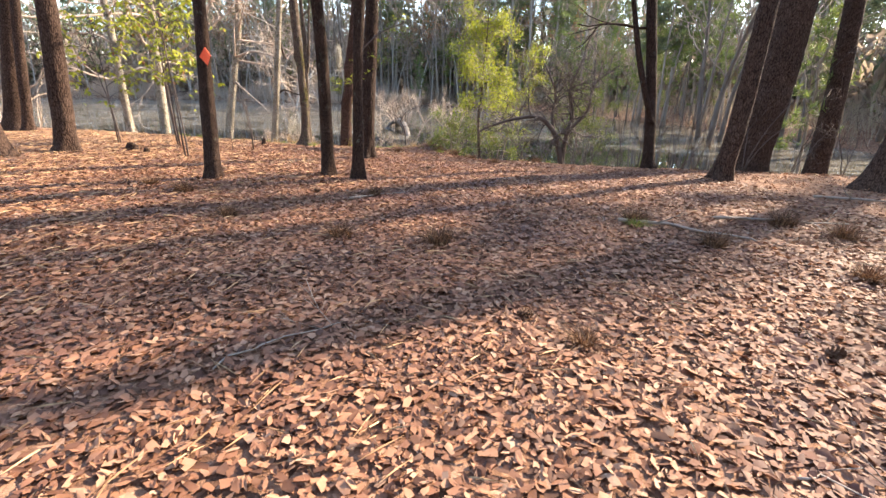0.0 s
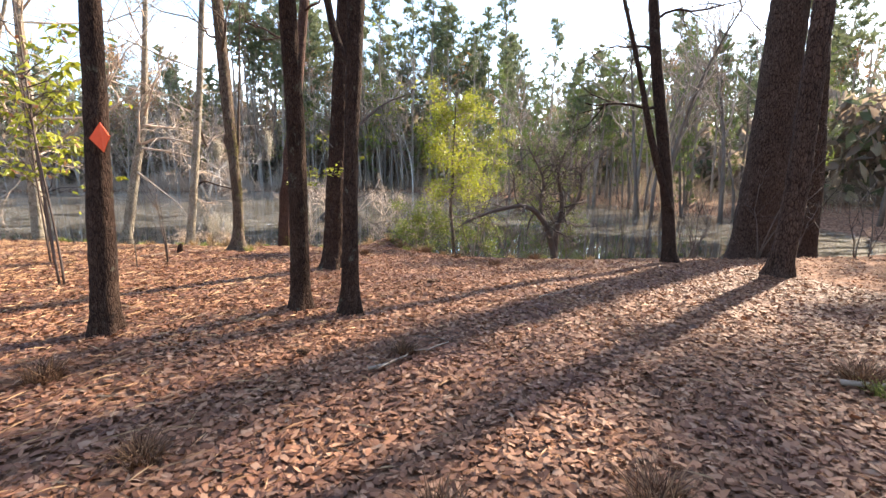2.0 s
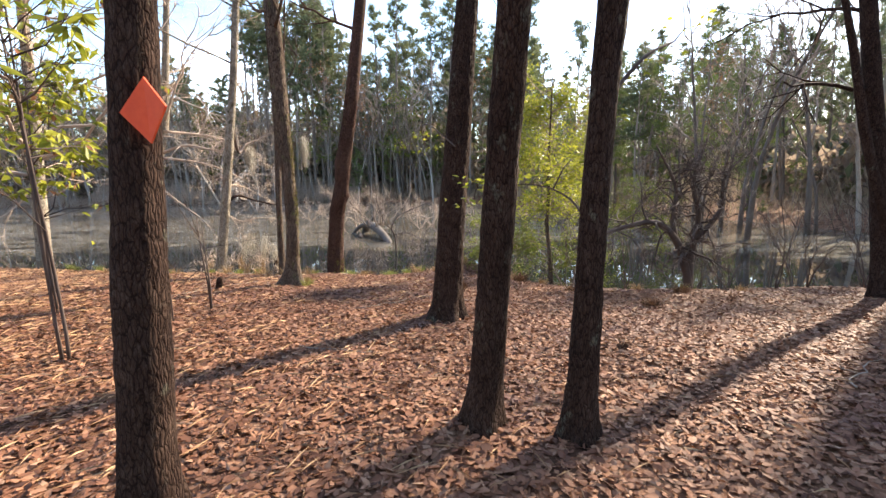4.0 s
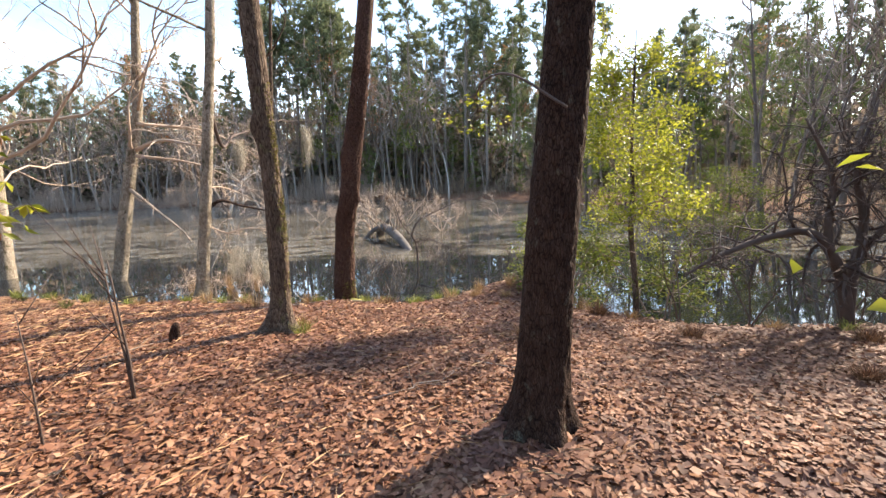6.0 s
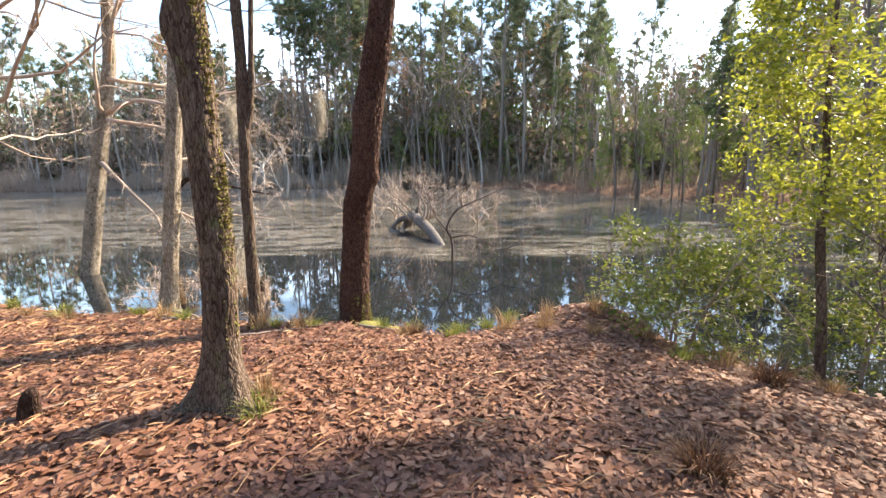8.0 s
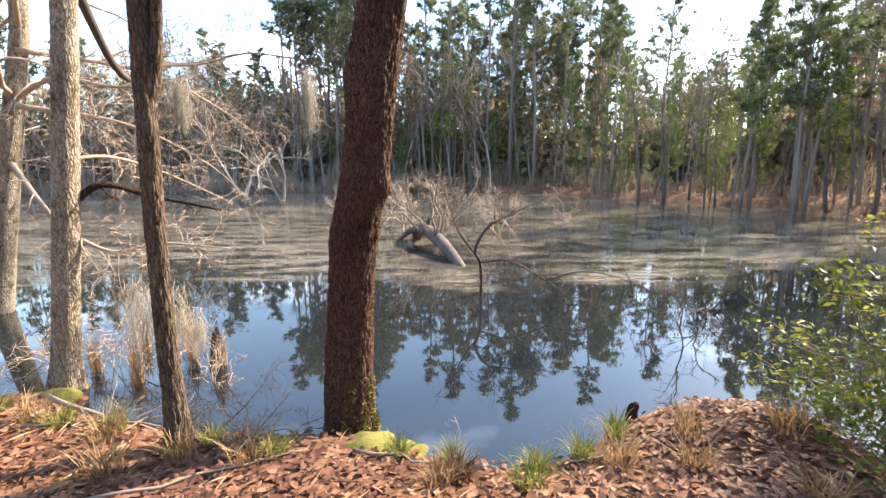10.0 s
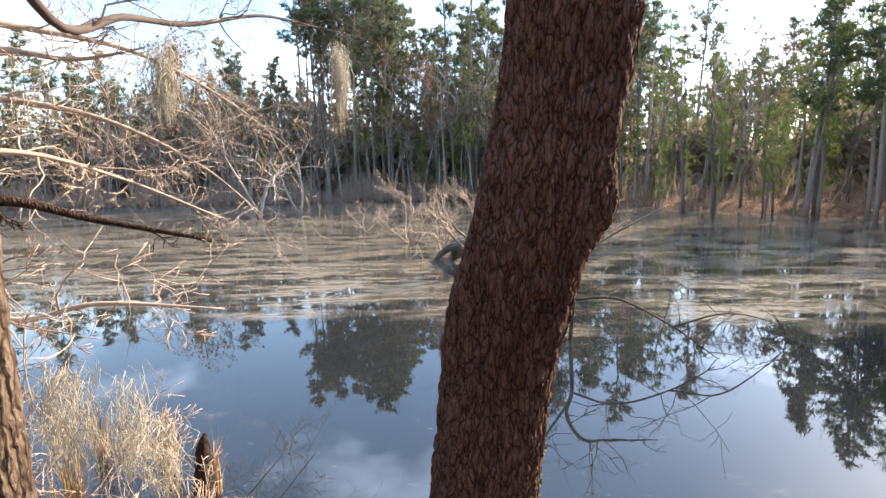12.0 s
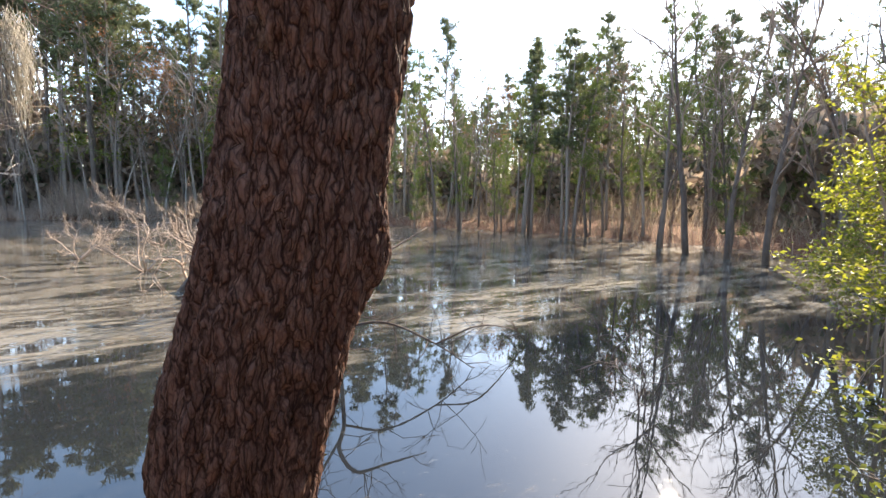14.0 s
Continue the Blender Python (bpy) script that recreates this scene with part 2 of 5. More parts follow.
LITTER = surface("dry_oak_leaves", [(0.12, (0.07, 0.029, 0.016)), (0.36, (0.165, 0.07, 0.037)), (0.62, (0.275, 0.125, 0.068)), (0.84, (0.36, 0.20, 0.118)), (0.98, (0.46, 0.33, 0.24))],
                 30, (1, 1, 1), 0.8, 0.7, 0.25, 0.004, rand="island", amount=0.75, through_light=0.15, patch=((0.12, 0.055, 0.042), 0.8, 0.50, 0.74))
STRAW = surface("pine_straw", [(0.2, (0.17, 0.085, 0.04)), (0.5, (0.31, 0.165, 0.082)), (0.8, (0.44, 0.28, 0.15))], 8, rand="island", amount=0.7, bump=0, rough=0.7)
GRASS_DRY = surface("dry_grass", [(0.2, (0.17, 0.095, 0.05)), (0.5, (0.31, 0.19, 0.095)), (0.8, (0.46, 0.33, 0.17))], 8, rand="island", amount=0.6, bump=0, through_light=0.25)
GRASS_BROWN = surface("withered_brown_grass", [(0.2, (0.06, 0.028, 0.016)), (0.5, (0.13, 0.066, 0.036)), (0.8, (0.26, 0.15, 0.082))], 8, rand="island", amount=0.6, bump=0, through_light=0.2)
GRASS_GREEN = surface("green_grass", [(0.2, (0.09, 0.11, 0.025)), (0.5, (0.20, 0.22, 0.05)), (0.8, (0.36, 0.34, 0.10))], 8, rand="island", amount=0.6, bump=0, through_light=0.3)
NEEDLE = surface("pine_needles", [(0.15, (0.065, 0.08, 0.045)), (0.5, (0.13, 0.148, 0.072)), (0.85, (0.225, 0.23, 0.11))], 0.7, rand="island", amount=0.5, bump=0, through_light=0.45, rough=0.6)
BARK_DIM = surface("dim_grey_bark", [(0.25, (0.06, 0.046, 0.038)), (0.5, (0.13, 0.102, 0.084)), (0.75, (0.22, 0.18, 0.15))], 8, (1, 1, 0.3), 0.6, 0.9, 0.4, 0.03)
NEEDLE_YOUNG = surface("young_pine_needles", [(0.15, (0.07, 0.10, 0.03)), (0.5, (0.14, 0.18, 0.045)), (0.85, (0.24, 0.27, 0.075))], 0.8, rand="island", amount=0.5, bump=0, through_light=0.4, rough=0.6)
LEAF_LIME = surface("lime_green_leaves", [(0.15, (0.12, 0.14, 0.015)), (0.5, (0.28, 0.30, 0.03)), (0.85, (0.50, 0.47, 0.06))], 3, rand="island", amount=0.6, bump=0, through_light=0.5, rough=0.45)
LEAF_OLIVE = surface("olive_evergreen_leaves", [(0.15, (0.06, 0.08, 0.015)), (0.5, (0.14, 0.17, 0.025)), (0.85, (0.28, 0.29, 0.05))], 3, rand="island", amount=0.6, bump=0, through_light=0.4, rough=0.55, spec=0.3)
LEAF_RUST = surface("rusty_leaves", [(0.15, (0.20, 0.08, 0.04)), (0.5, (0.34, 0.16, 0.08)), (0.85, (0.46, 0.27, 0.13))], 3, rand="island", amount=0.6, bump=0, through_light=0.35)
HANG_MOSS = surface("hanging_moss", [(0.2, (0.30, 0.26, 0.20)), (0.5, (0.46, 0.41, 0.33)), (0.8, (0.62, 0.57, 0.48))], 9, rand="island", amount=0.5, bump=0, through_light=0.3)
GREEN_MOSS = surface("green_moss", [(0.2, (0.08, 0.085, 0.02)), (0.5, (0.19, 0.17, 0.04)), (0.8, (0.33, 0.27, 0.08))], 45, (1, 1, 1), 5, 0.95, 0.8, 0.01)
DEADWOOD = surface("weathered_grey_wood", [(0.25, (0.04, 0.032, 0.027)), (0.5, (0.12, 0.10, 0.085)), (0.75, (0.25, 0.215, 0.185))], 14, (1, 1, 0.3), 2, 0.85, 0.6, 0.015)
CONE = surface("pine_cone_scales", [(0.2, (0.04, 0.022, 0.014)), (0.6, (0.12, 0.065, 0.04)), (0.9, (0.2, 0.12, 0.08))], 30, bump=0.2)
ORANGE = surface("orange_painted_marker", [(0.2, (0.72, 0.075, 0.022)), (0.8, (0.86, 0.12, 0.035))], 30, bump=0.05, rough=0.55)
WATER_MAT = pond_surface()


# ---- mesh building ----
class Shape:
    """Collects vertices and faces for one mesh."""

    def __init__(self):
        self.v, self.q, self.t, self.count = [], [], [], 0

    def add(self, verts, quads=None, tris=None):
        verts = np.asarray(verts, float).reshape(-1, 3)
        if quads is not None and len(quads):
            self.q.append(np.asarray(quads, np.int64) + self.count)
        if tris is not None and len(tris):
            self.t.append(np.asarray(tris, np.int64) + self.count)
        self.v.append(verts)
        self.count += len(verts)
        return self

    def tube(self, pts, radii, sides=6, relief=None):
        pts, radii = np.asarray(pts, float), np.asarray(radii, float)
        n = len(pts)
        tan = np.gradient(pts, axis=0)
        tan /= np.linalg.norm(tan, axis=1)[:, None] + 1e-9
        ref = np.array([1.0, 0.13, 0.0]) if abs(tan[:, 2]).mean() > 0.5 else np.array([0.0, 0.1, 1.0])
        u = ref - (tan @ ref)[:, None] * tan
        u /= np.linalg.norm(u, axis=1)[:, None] + 1e-9
        w = np.cross(tan, u)
        a = np.arange(sides) * 2 * np.pi / sides
        r = radii[:, None] * np.ones(sides) if relief is None else relief(pts, radii, a)
        ring = pts[:, None] + r[:, :, None] * (np.cos(a)[None, :, None] * u[:, None] + np.sin(a)[None, :, None] * w[:, None])
        i, j = np.meshgrid(np.arange(n - 1), np.arange(sides), indexing="ij")
        k = (j + 1) % sides
        quads = np.stack([i * sides + j, i * sides + k, (i + 1) * sides + k, (i + 1) * sides + j], -1).reshape(-1, 4)
        end = (n - 1) * sides
        caps = [[end, end + s, end + s + 1] for s in range(1, sides - 1)] + [[0, s + 1, s] for s in range(1, sides - 1)]
        return self.add(ring.reshape(-1, 3), quads, caps)

    def mesh(self, name, material, smooth=True):
        me = bpy.data.meshes.new(name)
        v = np.concatenate(self.v)
        q = np.concatenate(self.q) if self.q else np.zeros((0, 4), np.int64)
        t = np.concatenate(self.t) if self.t else np.zeros((0, 3), np.int64)
        me.vertices.add(len(v))
        me.vertices.foreach_set("co", v.astype(np.float32).ravel())
        me.loops.add(q.size + t.size)
        me.loops.foreach_set("vertex_index", np.concatenate([q.ravel(), t.ravel()]).astype(np.int32))
        me.polygons.add(len(q) + len(t))
        me.polygons.foreach_set("loop_start", np.concatenate([np.arange(len(q)) * 4, q.size + np.arange(len(t)) * 3]).astype(np.int32))
        me.update(calc_edges=True)
        me.polygons.foreach_set("use_smooth", np.full(len(me.polygons), smooth))
        me.materials.append(material)
        return me


def part(name, shape, material, parent=None, label="", smooth=True):
    ob = new(name, shape.mesh(name, material, smooth))
    ob.parent = parent
    if parent is not None:
        ob.matrix_parent_inverse = parent.matrix_basis.inverted()
    return tagged(ob, label)


def stand(name, at, label, category, group="", kind=""):
    """An empty at a thing's base, to which its parts are added in world coordinates."""
    ob = new(name)
    ob.matrix_basis = Matrix.Translation(at)
    return tagged(ob, label, category, group, kind)


def rand_dirs(rng, n):
    d = rng.normal(size=(n, 3))
    return d / np.linalg.norm(d, axis=1)[:, None]


def smooth_line(pts, per=6):
    """A rounded line through control points of any width (place and radius)."""
    p = np.asarray(pts, float)
    p = np.vstack([2 * p[0] - p[1], p, 2 * p[-1] - p[-2]])
    out = []
    for i in range(1, len(p) - 2):
        for s in np.arange(per) / per:
            a, b, c, d = p[i - 1:i + 3]
            out.append(0.5 * (2 * b + (c - a) * s + (2 * a - 5 * b + 4 * c - d) * s**2 + (3 * b - a - 3 * c + d) * s**3))
    return np.array(out + [p[-2]])


def leaves(shape, rng, centres, length, width, up=0.3, droop=None):
    """Small folded leaves: six points each, at the given centres."""
    n = len(centres)
    d = rand_dirs(rng, n)
    d[:, 2] = d[:, 2] * up if droop is None else droop + 0.3 * d[:, 2]
    d /= np.linalg.norm(d, axis=1)[:, None]
    nrm = rand_dirs(rng, n) + np.array([0, 0, 0.8])
    s = np.cross(d, nrm)
    s /= np.linalg.norm(s, axis=1)[:, None] + 1e-9
    nrm = np.cross(s, d)
    ln = (length * rng.uniform(0.65, 1.25, n))[:, None]
    wd = (width * rng.uniform(0.7, 1.2, n))[:, None]
    fold = nrm * wd * 0.25
    v = np.stack([centres, centres + d * ln * 0.45 + s * wd * 0.5 + fold, centres + d * ln, centres + d * ln * 0.45 - s * wd * 0.5 + fold], 1)
    i = np.arange(n)[:, None] * 4
    shape.add(v.reshape(-1, 3), None, np.concatenate([i + [0, 1, 2], i + [0, 2, 3]]))


def needles(shape, rng, centres, length, per=10, width=0.035):
    """Bursts of thin needles round the given centres."""
    c = np.repeat(centres, per, axis=0)
    n = len(c)
    d = rand_dirs(rng, n) + np.array([0, 0, 0.35])
    s = rand_dirs(rng, n)
    ln = (length * rng.uniform(0.6, 1.2, n))[:, None]
    c = c + rand_dirs(rng, n) * 0.06
    v = np.stack([c - s * width, c + s * width, c + d * ln], 1)
    shape.add(v.reshape(-1, 3), None, np.arange(n * 3).reshape(-1, 3))


def limb_line(rng, start, way, length, steps=6, wander=0.22, sag=0.0):
    pts, w = [np.array(start, float)], np.array(way, float)
    for _ in range(steps):
        w = w + rng.normal(0, wander, 3) + [0, 0, sag]
        w /= np.linalg.norm(w)
        pts.append(pts[-1] + w * length / steps)
    return np.array(pts), w


def grow(shape, rng, start, way, length, radius, level, spread=0.8, sag=0.02, sides=5, kids=4, tips=None, wander=0.22):
    """A limb with its forking twigs, into one shape. tips collects the twig ends."""
    steps = 6 if level > 1 else 2 + level
    sides = 3 if level == 0 else sides
    pts, _ = limb_line(rng, start, way, length, steps, wander, sag)
    shape.tube(pts, np.linspace(radius, max(radius * 0.3, 0.002), len(pts)), sides)
    if level == 0:
        if tips is not None:
            tips.extend(pts[1:])
        return
    for k in range(kids):
        s = rng.uniform(0.3, 1.0) * (len(pts) - 1.01)
        i = int(s)
        p = pts[i] + (pts[i + 1] - pts[i]) * (s - i)
        w = (pts[i + 1] - pts[i])
        w = w / np.linalg.norm(w) + rng.normal(0, spread, 3) * [1, 1, 0.7]
        w /= np.linalg.norm(w)
        grow(shape, rng, p, w, length * rng.uniform(0.35, 0.6), max(radius * 0.45, 0.0025), level - 1, spread, sag, max(3, sides - 1), kids, tips, wander)


def bark_relief(depth, around=3.0, along=4.0, flare=0.5, lobes=4, phase=0.0, base_z=0.0, lumps=()):
    """Furrowed bark, a flared foot, and lumps of (height, angle, size, reach)."""

    def relief(pts, radii, a):
        r = np.empty((len(pts), len(a)))
        cs, sn = np.cos(a), np.sin(a)
        for i, (p, rad) in enumerate(zip(pts, radii)):
            h = max(0.0, p[2] - base_z)
            foot = flare * math.exp(-h / 0.16)
            for j in range(len(a)):
                q = Vector((cs[j] * around, sn[j] * around, p[2] * along))
                n1, n2 = noise.noise(q * 1.6), noise.noise(q * 3.7 + Vector((7, 3, 1)))
                f = max(0.0, 1 - abs(n1) * 4.5) + 0.55 * max(0.0, 1 - abs(n2) * 5.0)
                lump = 0.0
                for z, ang, size, reach in lumps:
                    da = math.atan2(math.sin(a[j] - ang), math.cos(a[j] - ang))
                    lump += size * math.exp(-((p[2] - z) / reach) ** 2 - (da / 0.55) ** 2)
                r[i, j] = rad * (1 + foot * (1 + 0.7 * math.cos(lobes * a[j] + phase)) + 0.05 * noise.noise(q * 0.5)) - depth * f + lump + 0.004 * n2
        return r

    return relief


# ---- ground and water ----
WATER_Z = -0.55
SHORE = [(-7.1, 18.15), (-6.5, 18.2), (-5.7, 17.9), (-4.75, 17.62), (-3.9, 17.62), (-3.3, 17.38), (-2.75, 17.2), (-2.2, 17.3), (-1.6, 17.75),
         (-0.95, 17.85), (-0.45, 17.2), (-0.1, 16.4), (0.5, 15.85), (1.2, 15.35), (3, 15.0), (5.5, 14.8), (8, 14.6), (11, 14.9), (14, 17), (15.5, 22),
         (14.5, 30), (13, 36), (9, 45), (6, 53), (0, 58), (-10, 61), (-22, 62), (-40, 62), (-58, 60), (-64, 45), (-50, 32), (-30, 24), (-16, 20.8),
         (-11, 19.6), (-8.5, 18.6)]
SHORE_LINE = smooth_line(SHORE + [SHORE[0]], 5)[:-1]


def shore_distance(x, y):
    """Metres from the pond's edge; negative inside it."""
    x, y = np.asarray(x, float), np.asarray(y, float)
    best, inside = np.full(x.shape, 1e9), np.zeros(x.shape, bool)
    for a, b in zip(SHORE_LINE, np.roll(SHORE_LINE, -1, axis=0)):
        ab = b - a
        s = np.clip(((x - a[0]) * ab[0] + (y - a[1]) * ab[1]) / (ab @ ab), 0, 1)
        best = np.minimum(best, (x - a[0] - s * ab[0]) ** 2 + (y - a[1] - s * ab[1]) ** 2)
        cross = ((a[1] > y) != (b[1] > y)) & (x < (b[0] - a[0]) * (y - a[1]) / (b[1] - a[1] + 1e-12) + a[0])
        inside ^= cross
    d = np.sqrt(best)
    return np.where(inside, -d, d)


def ground_z(x, y):
    x, y = np.asarray(x, float), np.asarray(y, float)
    d = shore_distance(x, y)
    out = np.maximum(d, 0)
    z = WATER_Z + 0.11 * np.clip(out / 0.12, 0, 1) + 0.5 * (1 - np.exp(-out / 2.2)) + 0.011 * np.minimum(out, 12)
    z = np.where(d < 0, WATER_Z - 0.02 - np.minimum(-d * 0.25, 0.8), z)
    z += 0.19 * np.exp(-(((x + 0.85) / 0.5) ** 2 + ((y - 17.2) / 0.5) ** 2)) + 0.13 * np.exp(-(((x + 6.4) / 0.32) ** 2 + ((y - 18.32) / 0.3) ** 2))
    lumps = 0.018 * np.sin(1.7 * x + 0.6 * y) * np.sin(1.3 * y - 0.4 * x) + 0.010 * np.sin(4.1 * x + 1.3) * np.sin(3.7 * y + 0.5 * x)
    return z + lumps * np.clip(out / 0.6, 0, 1)


def gz(x, y):
    return float(ground_z(np.array([x]), np.array([y]))[0])


def axis(lo, hi, step, ends):
    inner = np.arange(lo, hi + step / 2, step)
    grow_out = np.cumsum(step * 1.22 ** np.arange(1, 60))
    return np.concatenate([(lo - grow_out[grow_out < ends])[::-1], inner, hi + grow_out[grow_out < ends]])


def build_ground():
    xs, ys = axis(-13, 11, 0.13, 900), axis(0, 19.5, 0.13, 900)
    gx, gy = np.meshgrid(xs, ys, indexing="ij")
    v = np.stack([gx, gy, ground_z(gx.ravel(), gy.ravel()).reshape(gx.shape)], -1).reshape(-1, 3)
    i, j = np.meshgrid(np.arange(len(xs) - 1), np.arange(len(ys) - 1), indexing="ij")
    m = len(ys)
    q = np.stack([i * m + j, (i + 1) * m + j, (i + 1) * m + j + 1, i * m + j + 1], -1).reshape(-1, 4)
    tagged(part("ground", Shape().add(v, q), SOIL), "brown forest soil under fallen leaves sloping to a pond", "ground", kind="structure")


def build_water():
    xs, ys = np.linspace(-75, 20, 40), np.linspace(13.5, 66, 30)
    gx, gy = np.meshgrid(xs, ys, indexing="ij")
    v = np.stack([gx, gy, np.full(gx.shape, WATER_Z)], -1).reshape(-1, 3)
    i, j = np.meshgrid(np.arange(39), np.arange(29), indexing="ij")
    q = np.stack([i * 30 + j, (i + 1) * 30 + j, (i + 1) * 30 + j + 1, i * 30 + j + 1], -1).reshape(-1, 4)
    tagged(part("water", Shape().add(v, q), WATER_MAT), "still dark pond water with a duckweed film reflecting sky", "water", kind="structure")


build_ground()
build_water()


def build_litter():
    """Curled oak leaves all over the ground."""
    rng = np.random.default_rng(3)
    n = 185000
    x, y = rng.uniform(-13, 10, n), rng.uniform(0.3, 19, n)
    near = np.exp(-((x + 1.5) / 6.5) ** 2)
    keep = rng.random(n) < 0.25 + 0.75 * near
    x, y = x[keep], y[keep]
    d = shore_distance(x, y)
    keep = (d > 0.1) & (rng.random(len(x)) < np.clip(d / 1.2, 0.15, 1))
    x, y = x[keep], y[keep]
    n = len(x)
    z = ground_z(x, y) + rng.uniform(0.004, 0.035, n)
    ang = rng.uniform(0, 2 * np.pi, n)
    tilt, roll = rng.normal(0, 0.32, n), rng.normal(0, 0.42, n)
    ln, wd = rng.uniform(0.024, 0.064, n), rng.uniform(0.012, 0.032, n)
    d1 = np.stack([np.cos(ang) * np.cos(tilt), np.sin(ang) * np.cos(tilt), np.sin(tilt)], -1)
    s1 = np.stack([-np.sin(ang) * np.cos(roll), np.cos(ang) * np.cos(roll), np.sin(roll)], -1)
    up = np.cross(d1, s1)
    c = np.stack([x, y, z], -1)
    curl, bend = rng.uniform(-0.1, 0.5, n) * wd, rng.uniform(-0.1, 0.35, n) * ln
    outline = [(-0.5, 0, 0, 1), (-0.15, 0.45, 1, 0.2), (0.25, 0.38, 1, 0.2), (0.5, 0, 0, 1), (0.2, -0.44, 1, 0.2), (-0.2, -0.36, 1, 0.2), (0, 0, 0, 0)]
    v = np.stack([c + d1 * (a * ln)[:, None] + s1 * (b * wd)[:, None] + up * (e * curl + f * bend * 0.5)[:, None] for a, b, e, f in outline], 1)
    fan = np.array([[6, k, (k + 1) % 6] for k in range(6)])
    tris = (np.arange(n)[:, None, None] * 7 + fan[None]).reshape(-1, 3)
    litter = Shape().add(v.reshape(-1, 3), None, tris)
    n = 170000      # flattened under layer along the way
    x, y = rng.uniform(-7.5, 5, n), rng.uniform(0.8, 18, n)
    d = shore_distance(x, y)
    keep = (d > 0.1) & (rng.random(n) < np.clip(d / 0.8, 0.2, 1))
    x, y = x[keep], y[keep]
    n = len(x)
    ang, ln, wd = rng.uniform(0, 2 * np.pi, n), rng.uniform(0.045, 0.088, n), rng.uniform(0.026, 0.048, n)
    c = np.stack([x, y, ground_z(x, y) + rng.uniform(0.002, 0.02, n)], -1)
    d1 = np.stack([np.cos(ang), np.sin(ang), rng.normal(0, 0.15, n)], -1) * ln[:, None] / 2
    s1 = np.stack([-np.sin(ang), np.cos(ang), rng.normal(0, 0.25, n)], -1) * wd[:, None] / 2
    ring = []       # ragged five-sided scraps
    for k in range(5):
        a = 2 * np.pi * k / 5 + rng.normal(0, 0.28, n)
        ring.append(c + d1 * (np.cos(a) * rng.uniform(0.7, 1.25, n))[:, None] + s1 * (np.sin(a) * rng.uniform(0.6, 1.4, n))[:, None] + np.stack([0 * a, 0 * a, rng.uniform(0, 0.012, n)], -1))
    litter.add(np.stack(ring, 1).reshape(-1, 3), None, (np.arange(n)[:, None, None] * 5 + np.array([[0, 1, 2], [0, 2, 3], [0, 3, 4]])[None]).reshape(-1, 3))
    tagged(part("leaf_litter", litter, LITTER), "dry curled brown oak leaves covering the forest floor", "leaf litter", kind="stuff")
    n = 42000
    x, y = rng.uniform(-13, 8, n), rng.uniform(0.3, 18.5, n)
    keep = (shore_distance(x, y) > 0.1) & (rng.random(n) < np.clip(0.2 + 0.11 * (-x - 1) + 0.5 * np.exp(-((y - 2.5) / 2.2) ** 2) + 0.3 * np.sin(x * 1.1 + 0.7 * y) * np.sin(0.9 * y - 0.5 * x), 0.05, 1))
    x, y = x[keep], y[keep]
    n = len(x)
    ang, ln = rng.uniform(0, np.pi, n), rng.uniform(0.05, 0.12, n)
    c = np.stack([x, y, ground_z(x, y) + rng.uniform(0.015, 0.045, n)], -1)
    d1 = np.stack([np.cos(ang), np.sin(ang), rng.normal(0, 0.12, n)], -1) * ln[:, None]
    s1 = np.stack([-np.sin(ang), np.cos(ang), 0 * ang], -1) * 0.0015
    v = np.stack([c - d1 - s1, c + d1, c - d1 + s1, c + np.array([0, 0, 0.01])], 1)
    tris = (np.arange(n)[:, None, None] * 4 + np.array([[0, 1, 3], [3, 1, 2]])[None]).reshape(-1, 3)
    tagged(part("pine_straw", Shape().add(v.reshape(-1, 3), None, tris), STRAW), "fallen orange pine needles strewn over the leaves", "pine straw", kind="stuff")


build_litter()


# ---- trees beside the path ----
def trunk_line(ctrl, top, per=8):
    """Control rows of x, y, z, radius, carried on up to a top row."""
    rows, top = [np.array(c, float) for c in ctrl], np.array(top, float)
    last, way = rows[-1], rows[-1] - rows[-2]
    way = way / np.linalg.norm(way[:3]) * 0.8
    rows.append(last + way)
    for f in (0.12, 0.25, 0.45, 0.7, 1.0):
        rows.append((last + way) * (1 - f) + top * f)
    return smooth_line(np.array(rows), per)


def resample(line, step):
    seg = np.r_[0, np.cumsum(np.linalg.norm(np.diff(line[:, :3], axis=0), axis=1))]
    s = np.arange(0, seg[-1], step)
    return np.stack([np.interp(s, seg, line[:, k]) for k in range(line.shape[1])], 1)


